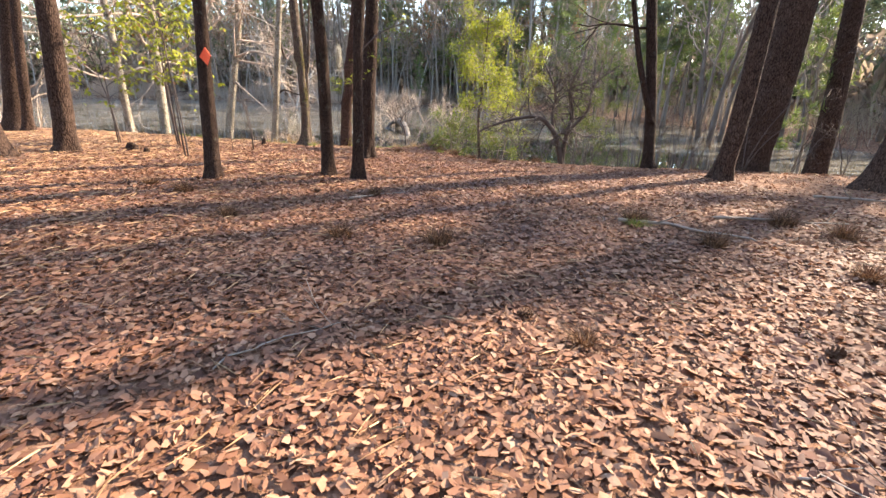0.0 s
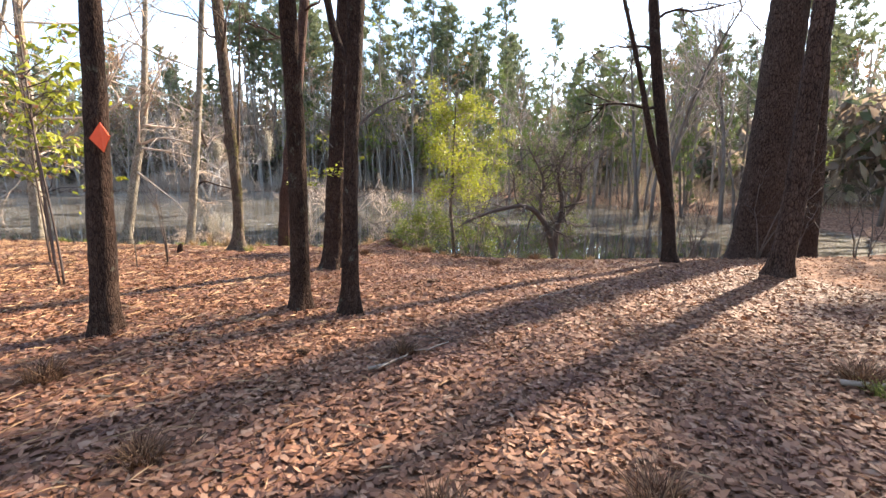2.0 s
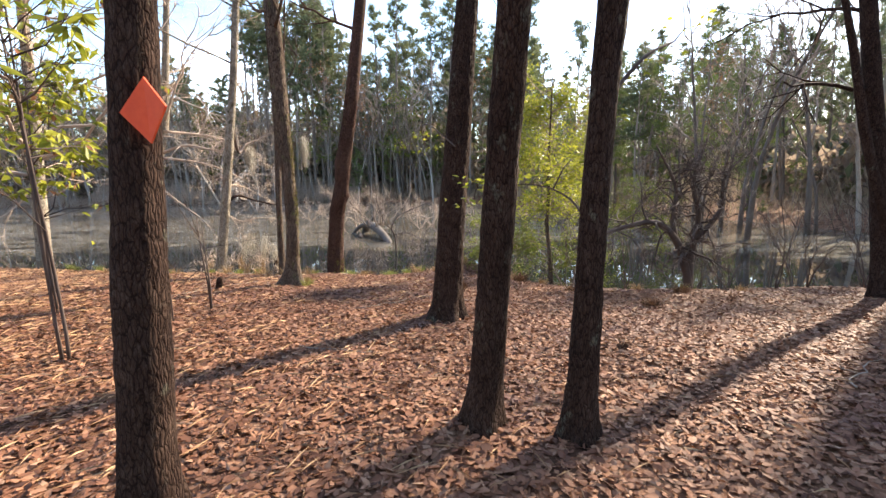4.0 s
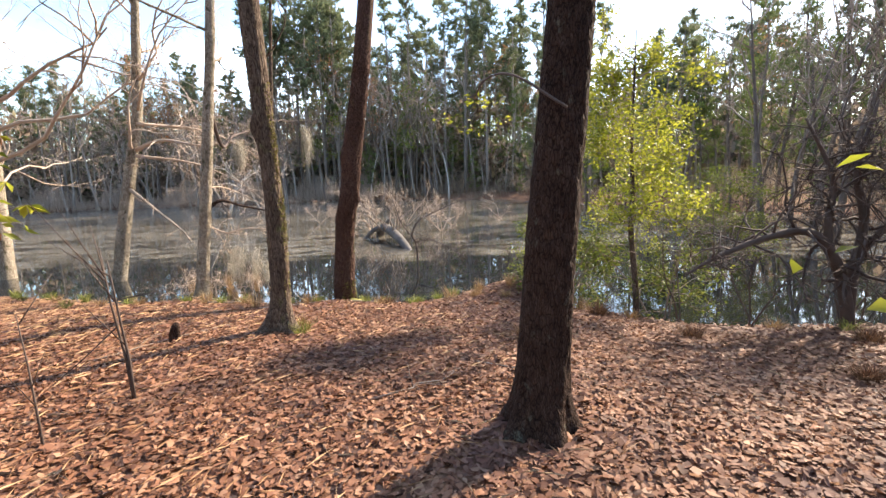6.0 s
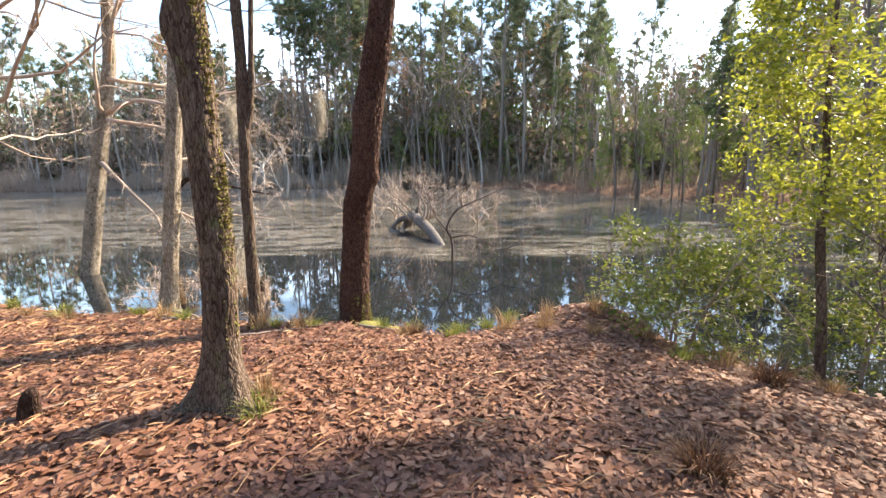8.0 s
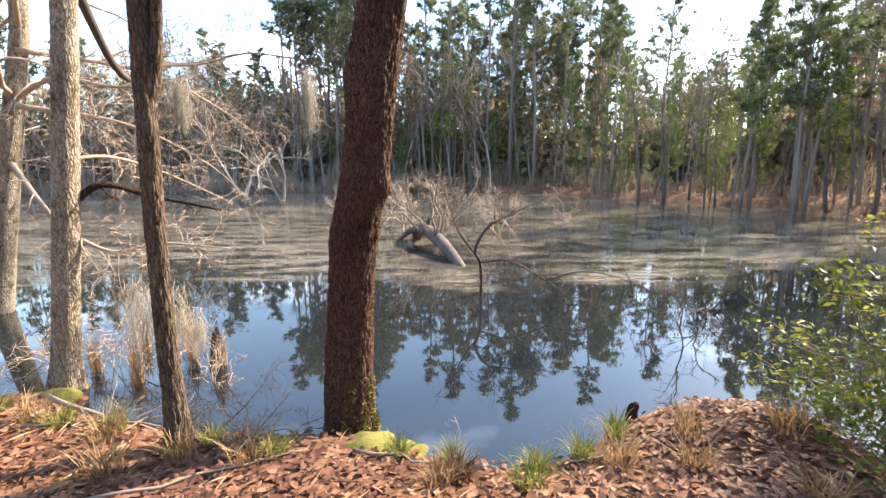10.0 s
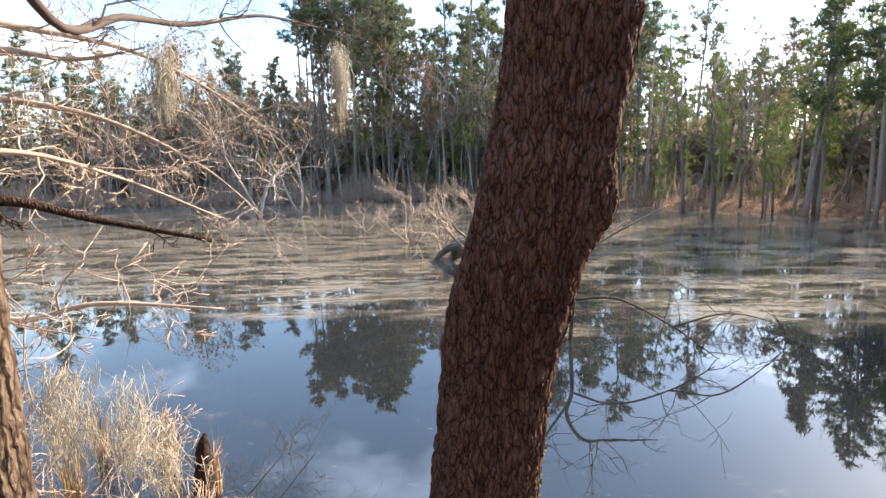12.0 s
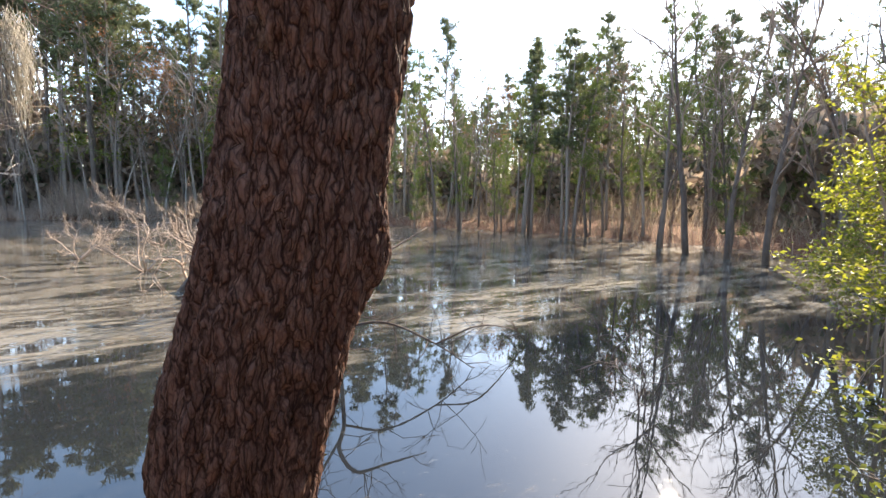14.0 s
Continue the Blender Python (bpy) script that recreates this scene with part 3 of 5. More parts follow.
def near_tree(ctrl, top, label, bark, seed, sides=28, step=0.07, depth=0.006, flare=0.45, limbs=9, limb_from=3.0, limb_len=1.8, leaf=None, leaf_count=0,
              name="tree", fork=(), lumps=(), twig=None, level=2, around=3.0, along=4.0, fine_to=6.0):
    """A tree with furrowed trunk, single limbs with their twigs, and leaves where it has them."""
    rng = np.random.default_rng(seed)
    x, y = ctrl[0][0], ctrl[0][1]
    g = gz(x, y)
    first = list(ctrl[0])
    first[2] = min(g, first[2]) - 0.12
    line = trunk_line([first] + [list(c) for c in ctrl[1:]], top)
    tree = stand(name, (x, y, g), label, "tree")
    low, high = line[line[:, 2] < fine_to], line[line[:, 2] >= fine_to - 0.4]
    fine = resample(np.vstack([low, high[:1]]) if len(high) else low, step)
    trunk = Shape().tube(fine[:, :3], fine[:, 3], sides, bark_relief(depth, around, along, flare, 3 + seed % 3, seed, g, lumps))
    if len(high) > 1:
        trunk.tube(high[:, :3], high[:, 3], 10)
    part("trunk", trunk, bark, tree)
    for f in fork:
        fl = resample(smooth_line(np.array(f), 8), step)
        part("fork", Shape().tube(fl[:, :3], fl[:, 3], 16, bark_relief(depth * 0.6, around, along, 0, 3, seed, -9)), bark, tree)
    tips = []
    for k in range(limbs):
        z = limb_from + (top[2] - limb_from) * (k + rng.random()) / limbs * 0.95
        i = int(np.argmin(abs(line[:, 2] - z)))
        ang = rng.uniform(0, 2 * np.pi)
        way = np.array([math.cos(ang), math.sin(ang), rng.uniform(0.1, 0.8)])
        s = Shape()
        grow(s, rng, line[i, :3], way / np.linalg.norm(way), limb_len * rng.uniform(0.6, 1.3), max(0.012, line[i, 3] * 0.33), level, 0.7, 0.02, 5, 4, tips)
        part("limb", s, twig or bark, tree)
    if leaf is NEEDLE:
        s = Shape()
        c = np.array(tips)[rng.integers(0, len(tips), leaf_count)] + rng.normal(0, 0.2, (leaf_count, 3))
        needles(s, rng, c, 0.3, 14, 0.02)
        tagged(part("crown", s, NEEDLE, tree), kind="stuff")
    elif leaf and tips:
        tips = np.array(tips)
        c = tips[rng.integers(0, len(tips), leaf_count)] + rng.normal(0, 0.12, (leaf_count, 3))
        s = Shape()
        leaves(s, rng, c, 0.075, 0.04, droop=-0.3)
        part("foliage", s, leaf, tree, "sparse yellow-green leaves")
    return tree


OAK = "tree with dark furrowed bark standing in fallen leaves"
TREE_A = near_tree([(-3.6, 9.46, 0.14, 0.108), (-3.53, 9.46, 1.05, 0.104), (-3.48, 9.46, 1.75, 0.092), (-3.43, 9.46, 2.56, 0.084)], (-3.1, 9.3, 11, 0.03),
                   "dark-barked tree carrying an orange diamond trail marker", BARK, 11, limbs=10, limb_from=3.6, depth=0.007, around=2.4)
near_tree([(-2.01, 10.02, 0.02, 0.1), (-1.93, 9.85, 1.58, 0.088), (-1.90, 9.62, 2.8, 0.078)], (-1.7, 8.9, 11, 0.03),
          "slim dark-barked tree with lichen leaning over leaves", BARK, 12, sides=40, step=0.04, limbs=9, limb_from=3.6, depth=0.006, around=2.4, leaf=LEAF_LIME, leaf_count=500)
near_tree([(-1.48, 9.84, 0.05, 0.092), (-1.42, 9.84, 1.57, 0.072), (-1.36, 9.84, 2.5, 0.078)], (-0.9, 9.9, 10, 0.025),
          "slim dark tree forking overhead among fallen leaves", BARK, 13, limbs=9, limb_from=2.9, depth=0.005, around=2.2, leaf=LEAF_LIME, leaf_count=500,
          fork=[[(-1.36, 9.84, 2.5, 0.05), (-1.55, 9.9, 2.9, 0.04), (-1.8, 10.1, 4.6, 0.025)]])
near_tree([(-1.935, 12.42, -0.15, 0.168), (-1.875, 12.42, 0.82, 0.151), (-1.79, 12.42, 1.87, 0.137), (-1.71, 12.42, 2.84, 0.123)], (-1.1, 12.2, 12, 0.03),
          "thick dark furrowed tree trunk beside a leafy path", BARK, 14, sides=72, step=0.022, limbs=10, limb_from=3.4, depth=0.009, around=3.0, leaf=LEAF_LIME, leaf_count=600)
near_tree([(-4.1, 14.93, -0.14, 0.112), (-4.06, 14.93, 0.56, 0.098), (-4.05, 14.93, 1.14, 0.096), (-4.07, 14.93, 1.77, 0.095), (-4.09, 14.93, 2.29, 0.1)], (-4.3, 14.8, 11, 0.03),
          "mossy grey-brown tree with a spreading root foot", BARK_GREY, 15, sides=56, step=0.03, limbs=9, limb_from=3.2, depth=0.008, flare=1.15, lumps=((2.15, 3.0, 0.05, 0.12),))
near_tree([(-3.75, 17.68, -0.5, 0.19), (-3.745, 17.68, -0.1, 0.176), (-3.712, 17.67, 0.35, 0.165), (-3.672, 17.63, 0.78, 0.158), (-3.622, 17.59, 1.08, 0.158), (-3.568, 17.56, 1.3, 0.157), (-3.522, 17.54, 1.55, 0.154), (-3.478, 17.5, 1.93, 0.157), (-3.41, 17.47, 2.3, 0.15)], (-2.0, 17.0, 12, 0.04),
          "thick leaning brown trunk with a knot at the pond edge", BARK_RED, 16, sides=144, step=0.014, limbs=10, limb_from=4.2, depth=0.014, flare=0.3, around=4.2, along=6.0,
          lumps=((1.30, 6.05, 0.034, 0.065), (1.36, 5.7, 0.014, 0.05), (1.98, 3.3, 0.024, 0.12), (0.95, 3.0, 0.012, 0.15)), fine_to=3.6)
near_tree([(-6.5, 18.48, -0.52, 0.112), (-6.27, 18.48, 0.86, 0.102), (-5.98, 18.48, 2.97, 0.09)], (-5.1, 18.4, 10.5, 0.03),
          "pale lichen-spotted tree leaning at the water's edge", BARK_PALE, 17, sides=40, step=0.04, limbs=9, limb_from=3.0, limb_len=2.4, depth=0.004, around=1.6)
near_tree([(-9.5, 21.0, -0.55, 0.155), (-9.05, 21.0, 0.92, 0.142), (-8.68, 21.0, 2.44, 0.12)], (-7.6, 20.8, 10.5, 0.03),
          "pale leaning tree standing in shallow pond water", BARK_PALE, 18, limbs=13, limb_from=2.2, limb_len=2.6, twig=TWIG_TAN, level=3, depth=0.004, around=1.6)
near_tree([(-4.79, 17.3, -0.5, 0.072), (-4.80, 17.3, 0.7, 0.059), (-4.76, 17.3, 1.85, 0.058)], (-4.9, 17.3, 8.5, 0.02),
          "slender forked tree with rough flecked bark at the shore", BARK_GREY, 19, sides=56, step=0.02, limbs=7, limb_from=3.0, depth=0.006, around=2.0,
          fork=[[(-4.75, 17.3, 1.8, 0.047), (-4.68, 17.31, 2.05, 0.037), (-4.6, 17.33, 3.0, 0.028), (-4.4, 17.4, 5.8, 0.012)]])
near_tree([(4.05, 12.8, -0.21, 0.12), (3.92, 12.9, 1.16, 0.11), (3.7, 13.0, 2.82, 0.1)], (3.0, 13.4, 10, 0.025),
          "slim dark forked tree beside bare thicket", BARK, 20, limbs=9, limb_from=2.5, limb_len=1.6,
          fork=[[(3.95, 12.8, 0.85, 0.06), (3.55, 12.85, 2.0, 0.06), (3.25, 12.9, 3.2, 0.045), (2.6, 13.0, 5.5, 0.02)]])
near_tree([(6.87, 14.3, -0.3, 0.42), (7.1, 14.3, 2.1, 0.39), (7.2, 14.3, 5.0, 0.35)], (7.6, 14.3, 17, 0.12),
          "massive plated pine trunk at the pond's edge", BARK_PINE, 21, sides=48, step=0.08, depth=0.02, flare=0.25, limbs=9, limb_from=9.0, limb_len=3.0, around=4, leaf=NEEDLE, leaf_count=420)
near_tree([(4.67, 11.2, -0.1, 0.15), (4.81, 11.2, 1.06, 0.15), (4.85, 11.2, 2.33, 0.145), (4.9, 11.2, 3.9, 0.135)], (5.4, 11.2, 14, 0.05),
          "dark pine trunk standing before a larger one", BARK_PINE, 22, depth=0.012, limbs=8, limb_from=6.5, limb_len=2.2, leaf=NEEDLE, leaf_count=420)
near_tree([(9.06, 15.1, -0.5, 0.26), (9.04, 15.1, 1.5, 0.225), (8.73, 15.1, 5.35, 0.185)], (8.4, 15.1, 15, 0.07),
          "tall grey-brown trunk in the wet thicket", BARK_PINE, 23, depth=0.012, limbs=10, limb_from=4.5, limb_len=2.6, leaf=NEEDLE, leaf_count=420)
near_tree([(6.78, 10.4, 0.0, 0.3), (6.92, 10.4, 0.9, 0.26), (7.3, 10.4, 3.0, 0.25)], (8.2, 10.4, 15, 0.08),
          "stout leaning pine with a broad flared foot", BARK_PINE, 24, sides=40, depth=0.018, flare=0.3, limbs=8, limb_from=7.0, limb_len=2.8, leaf=NEEDLE, leaf_count=420)
near_tree([(-7.86, 11.7, 0.06, 0.19), (-7.67, 11.7, 1.6, 0.18), (-7.54, 11.7, 2.85, 0.165)], (-7.2, 11.6, 14, 0.05),
          "straight grey-brown pine on sunlit needle-covered ground", BARK_PINE, 25, depth=0.012, limbs=7, limb_from=7.0, limb_len=2.2, leaf=NEEDLE, leaf_count=420)
near_tree([(-12.8, 16.0, 0.05, 0.135), (-12.45, 16.0, 2.09, 0.125), (-12.18, 16.0, 3.5, 0.11)], (-11.5, 16, 13, 0.04),
          "sunlit slim pine trunk on the bank", BARK_PINE, 26, limbs=7, limb_from=6.5, limb_len=2, leaf=NEEDLE, leaf_count=420)
near_tree([(-13.74, 16.5, 0.1, 0.27), (-13.23, 16.5, 2.11, 0.22), (-12.9, 16.5, 3.58, 0.19)], (-12.4, 16.5, 14, 0.05),
          "sunlit thick pine trunk on the bank", BARK_PINE, 27, limbs=7, limb_from=6.5, limb_len=2, leaf=NEEDLE, leaf_count=420)
near_tree([(-8.3, 10.8, 0.06, 0.16), (-8.5, 10.8, 1.6, 0.15), (-8.8, 10.8, 3.5, 0.13)], (-9.3, 10.8, 12, 0.04),
          "brown pine trunk on needle-covered ground", BARK_PINE, 28, limbs=6, limb_from=6.5, limb_len=2, leaf=NEEDLE, leaf_count=420)
near_tree([(-11.3, 18.2, -0.3, 0.13), (-11.3, 18.2, 1.3, 0.12), (-11.3, 18.2, 2.4, 0.11)], (-11.9, 18.3, 10.5, 0.03),
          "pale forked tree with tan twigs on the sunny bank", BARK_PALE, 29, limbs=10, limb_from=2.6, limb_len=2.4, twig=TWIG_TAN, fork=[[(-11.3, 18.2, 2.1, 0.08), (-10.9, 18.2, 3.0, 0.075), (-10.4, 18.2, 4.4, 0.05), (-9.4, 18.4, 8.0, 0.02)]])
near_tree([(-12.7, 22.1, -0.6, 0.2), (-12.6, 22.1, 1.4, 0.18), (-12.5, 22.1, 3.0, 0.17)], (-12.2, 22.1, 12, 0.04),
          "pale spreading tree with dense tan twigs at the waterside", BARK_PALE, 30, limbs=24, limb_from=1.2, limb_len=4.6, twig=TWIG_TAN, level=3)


# ---- trail marker ----
def trail_marker():
    s = Shape()
    c, h, t = np.array([-3.375, 9.345, 1.815]), 0.105, 0.004
    rt, up, out = np.array([0.93, -0.36, 0.06]), np.array([-0.03, 0.02, 1.0]), np.array([-0.36, -0.93, 0.01])
    for sgn in (1, -1):
        s.add([c + rt * h * a + up * h * b + out * (t * sgn + 0.02 * abs(a)) for a, b in ((0, 1.12), (-1, 0), (0, -1.12), (1, 0))], None, [[0, 1, 2], [0, 2, 3]] if sgn > 0 else [[0, 2, 1], [0, 3, 2]])
    s.add([c + rt * h * a + up * h * b + out * (t * g + 0.02 * abs(a)) for a, b in ((0, 1.12), (-1, 0), (0, -1.12), (1, 0)) for g in (1, -1)], [[0, 1, 3, 2], [2, 3, 5, 4], [4, 5, 7, 6], [6, 7, 1, 0]])
    ob = part("trail_marker", s, ORANGE, None, smooth=False)
    tagged(ob, "orange diamond trail marker nailed to a dark tree", "sign")


trail_marker()


# ---- shrubs and saplings on the bank ----
def leafy_shrub(name, at, stems, height, spread, leaf_mat, count, label, seed, leaf_len=0.06, leaf_w=0.026, lean=(0, 0), low=0.15, category="shrub", bark=TWIG, radius=0.018, clump=0.16):
    """Stems with limbs and many small leaves along the twigs."""
    rng = np.random.default_rng(seed)
    g = gz(*at)
    shrub = stand(name, (at[0], at[1], g), label, category)
    tips = []
    for k in range(stems):
        ang = 2 * np.pi * k / max(1, stems) + rng.uniform(0, 1)
        tilt = rng.uniform(0.1, 0.5) * spread / max(height, 0.1) if stems > 1 else 0.0
        way = np.array([math.cos(ang) * tilt + lean[0], math.sin(ang) * tilt + lean[1], 1.0])
        pts, _ = limb_line(rng, (at[0] + 0.08 * math.cos(ang) * (stems > 1), at[1] + 0.08 * math.sin(ang) * (stems > 1), g - 0.08), way / np.linalg.norm(way), height * rng.uniform(0.85, 1.05), 9, 0.07)
        s = Shape().tube(pts, np.linspace(radius, radius * 0.25, len(pts)), 7)
        for b in range(11 if stems < 3 else 7):
            f = low + (1 - low) * (b + rng.random()) / (11 if stems < 3 else 7)
            i = min(len(pts) - 2, int(f * (len(pts) - 1)))
            a2 = rng.uniform(0, 2 * np.pi)
            w = np.array([math.cos(a2), math.sin(a2), rng.uniform(-0.05, 0.5)])
            grow(s, rng, pts[i], w / np.linalg.norm(w), spread * rng.uniform(0.55, 1.1) * (1.15 - 0.6 * f), radius * 0.4, 2, 0.6, -0.02, 4, 4, tips)
        part("stem", s, bark, shrub)
    tips = np.array(tips)
    c = tips[rng.integers(0, len(tips), count)] + rng.normal(0, clump * 0.4, (count, 3))
    s = Shape()
    leaves(s, rng, c, leaf_len, leaf_w, up=0.6)
    part("foliage", s, leaf_mat, shrub)
    return shrub


def bare_shrub(name, at, stems, height, label, seed, mat=TWIG_DARK, radius=0.03, spread=0.6, kids=5, level=3, wander=0.2, category="shrub", z=None):
    rng = np.random.default_rng(seed)
    g = gz(*at) if z is None else z
    shrub = stand(name, (at[0], at[1], g), label, category)
    for k in range(stems):
        ang = 2 * np.pi * k / stems + rng.uniform(0, 1)
        way = np.array([math.cos(ang) * spread, math.sin(ang) * spread, 1.0])
        s = Shape()
        grow(s, rng, (at[0], at[1], g - 0.06), way / np.linalg.norm(way), height * rng.uniform(0.55, 0.8), radius, level, 0.75, 0.03, 6, kids, None, wander)
        part("stem", s, mat, shrub)
    return shrub


def lime_tree():
    """A slender young tree whose small leaves glow against the light."""
    rng = np.random.default_rng(31)
    tree = stand("tree", (0.52, 15.85, gz(0.52, 15.85)), "slender young tree with backlit lime-green leaves on the bank", "tree")
    line = smooth_line(np.array([(0.52, 15.85, -0.6, 0.045), (0.48, 15.88, 0.1, 0.04), (0.44, 15.95, 0.75, 0.036), (0.5, 16.05, 1.3, 0.03), (0.52, 16.15, 1.9, 0.024), (0.58, 16.25, 2.7, 0.016), (0.62, 16.3, 3.5, 0.006)]), 6)
    part("trunk", Shape().tube(line[:, :3], line[:, 3], 10), BARK_GREY, tree)
    tips = []
    for k in range(34):
        i = int(rng.uniform(0.34, 0.97) * (len(line) - 1))
        a = rng.uniform(0, 2 * np.pi)
        w = np.array([math.cos(a) + 0.05, math.sin(a) + 0.1, rng.uniform(0.0, 0.6)])
        s = Shape()
        grow(s, rng, line[i, :3], w / np.linalg.norm(w), rng.uniform(0.45, 0.95) * (1.2 - 0.5 * i / len(line)), 0.011, 2, 0.6, 0.0, 4, 4, tips)
        part("limb", s, TWIG, tree)
    tips = np.array(tips)
    n = 8500
    g = Shape()
    leaves(g, rng, tips[rng.integers(0, len(tips), n)] + rng.normal(0, 0.09, (n, 3)), 0.062, 0.03, up=0.6)
    part("foliage", g, LEAF_LIME, tree)


lime_tree()
leafy_shrub("shrub", (-0.25, 16.75), 5, 1.4, 0.8, LEAF_OLIVE, 5600, "low olive evergreen shrub hanging over the pond edge", 32, 0.06, 0.026)
leafy_shrub("tree", (1.65, 18.2), 2, 4.4, 0.8, LEAF_LIME, 3200, "slender young tree with lime-green leaves rooted in shallow water", 35, 0.06, 0.028, (0, 0), 0.42, "tree", TWIG, 0.026)
leafy_shrub("shrub", (4.2, 19.2), 4, 3.0, 1.1, LEAF_OLIVE, 7000, "olive evergreen bush rooted in shallow water", 33, 0.06, 0.026, (-0.12, 0.0), 0.55)
leafy_shrub("shrub", (1.0, 16.1), 3, 1.5, 0.7, LEAF_OLIVE, 2600, "small olive evergreen shrub on the bank", 34, 0.06, 0.026)


def gnarled_tree():
    """A low crooked bare tree with an arching limb that reaches over the bank."""
    rng = np.random.default_rng(41)
    tree = stand("tree", (2.62, 14.75, gz(2.62, 14.75)), "low gnarled bare tree with arching dark limbs", "tree")
    for ctrl in ([(2.62, 14.75, -0.6, 0.08), (2.5, 14.75, 0.0, 0.07), (2.3, 14.75, 0.5, 0.062), (1.9, 14.7, 0.82, 0.05), (1.35, 14.65, 0.78, 0.04), (0.75, 14.6, 0.6, 0.028), (0.4, 14.6, 0.42, 0.012)],
                 [(2.6, 14.78, -0.6, 0.075), (2.62, 14.8, 0.2, 0.06), (2.75, 14.85, 0.9, 0.05), (2.65, 14.9, 1.5, 0.035), (2.95, 15.0, 2.3, 0.014)],
                 [(2.5, 14.75, 0.0, 0.05), (2.25, 14.8, 0.8, 0.042), (2.3, 14.85, 1.4, 0.032), (1.95, 14.9, 2.1, 0.014)],
                 [(2.68, 14.8, 0.5, 0.045), (3.1, 14.8, 1.0, 0.036), (3.2, 14.85, 1.6, 0.024), (3.7, 14.9, 2.0, 0.012)]):
        line = smooth_line(np.array(ctrl), 6)
        s = Shape().tube(line[:, :3], line[:, 3], 9)
        for _ in range(26):
            i = rng.integers(8, len(line) - 1)
            w = rng.normal(0, 1, 3) + [0, 0, 0.5]
            grow(s, rng, line[i, :3], w / np.linalg.norm(w), rng.uniform(0.5, 1.0), line[i, 3] * 0.45, 2, 0.8, 0.0, 4, 4, None, 0.32)
        part("limb", s, TWIG_DARK, tree)


gnarled_tree()


def bank_thicket():
    """Thin bare saplings along the wet shore."""
    rng = np.random.default_rng(43)
    spots = [(1.6, 15.1), (3.3, 14.7), (3.9, 14.4), (4.6, 14.5), (5.2, 14.0), (5.8, 14.6), (6.3, 13.4), (7.9, 14.2), (8.3, 13.2), (9.8, 14.2), (10.4, 12.6), (5.0, 15.2), (1.0, 15.6), (3.0, 15.2), (8.8, 12.0)]
    for k, (x, y) in enumerate(spots):
        bare_shrub("sapling", (x, y), int(rng.integers(2, 4)), rng.uniform(1.4, 3.0), "thin bare dark-stemmed sapling at the wet shore", 500 + k, TWIG_DARK, 0.014, 0.25, 4, 2, 0.16, "sapling")


bank_thicket()


def broadleaf_sapling(at, height, seed, count, label):
    """Thin stems with few big hanging leaves."""
    rng = np.random.default_rng(seed)
    g = gz(*at)
    sap = stand("sapling", (at[0], at[1], g), label, "sapling")
    tips = []
    for k in range(2):
        pts, _ = limb_line(rng, (at[0] + 0.05 * k, at[1], g - 0.06), (-0.02 - 0.03 * k, 0, 1), height * (1 - 0.2 * k), 10, 0.03)
        s = Shape().tube(pts, np.linspace(0.016, 0.005, len(pts)), 7)
        for b in range(10):
            i = rng.integers(4, 10)
            w = np.array([rng.normal(), rng.normal(), 0.5])
            grow(s, rng, pts[i], w / np.linalg.norm(w), rng.uniform(0.5, 1.0), 0.008, 1, 0.6, 0.0, 4, 4, tips)
        part("stem", s, TWIG_DARK, sap)
    tips = np.array(tips)
    s = Shape()
    leaves(s, rng, tips[rng.integers(0, len(tips), count * 2)], 0.14, 0.055, droop=-0.5)
    part("foliage", s, LEAF_LIME, sap, "large hanging green leaves")
    s = Shape()
    leaves(s, rng, tips[rng.integers(0, len(tips), count // 6)], 0.11, 0.05, droop=-0.8)
    part("foliage", s, LEAF_RUST, sap, "a few rusty dead leaves")


for at, h, sd, cnt in (((-5.26, 11.5), 3.6, 51, 190), ((-6.6, 13.4), 3.8, 52, 220), ((-7.4, 14.6), 3.6, 53, 200), ((-8.2, 13.6), 3.4, 54, 170)):
    broadleaf_sapling(at, h, sd, cnt, "thin sapling with large drooping green leaves")
bare_shrub("sapling", (-4.7, 13.2), 2, 1.5, "thin bare reddish sapling in the leaves", 61, TWIG_DARK, 0.014, 0.05, 4, 1, 0.04, "sapling")
bare_shrub("sapling", (-4.85, 12.55), 1, 1.2, "thin bare sapling in the leaves", 62, TWIG_DARK, 0.010, 0.02, 3, 1, 0.03, "sapling")


def hung_branch(name, ctrl, seed, mat, label, twigs=14, size=0.7):
    """A single reaching branch with twigs."""
    rng = np.random.default_rng(seed)
    line = smooth_line(np.array(ctrl), 7)
    branch = stand(name, ctrl[0][:3], label, "branch")
    part("limb", Shape().tube(line[:, :3], line[:, 3], 7), mat, branch)
    s = Shape()
    for _ in range(twigs):
        i = rng.integers(3, len(line) - 1)
        w = rng.normal(0, 0.8, 3) + (line[i + 1, :3] - line[i, :3]) * 6
        grow(s, rng, line[i, :3], w / np.linalg.norm(w), size * rng.uniform(0.4, 1.1), max(0.004, line[i, 3] * 0.4), 2, 0.7, -0.01, 4, 4, None, 0.28)
    tagged(part("twigs", s, mat, branch), kind="stuff")


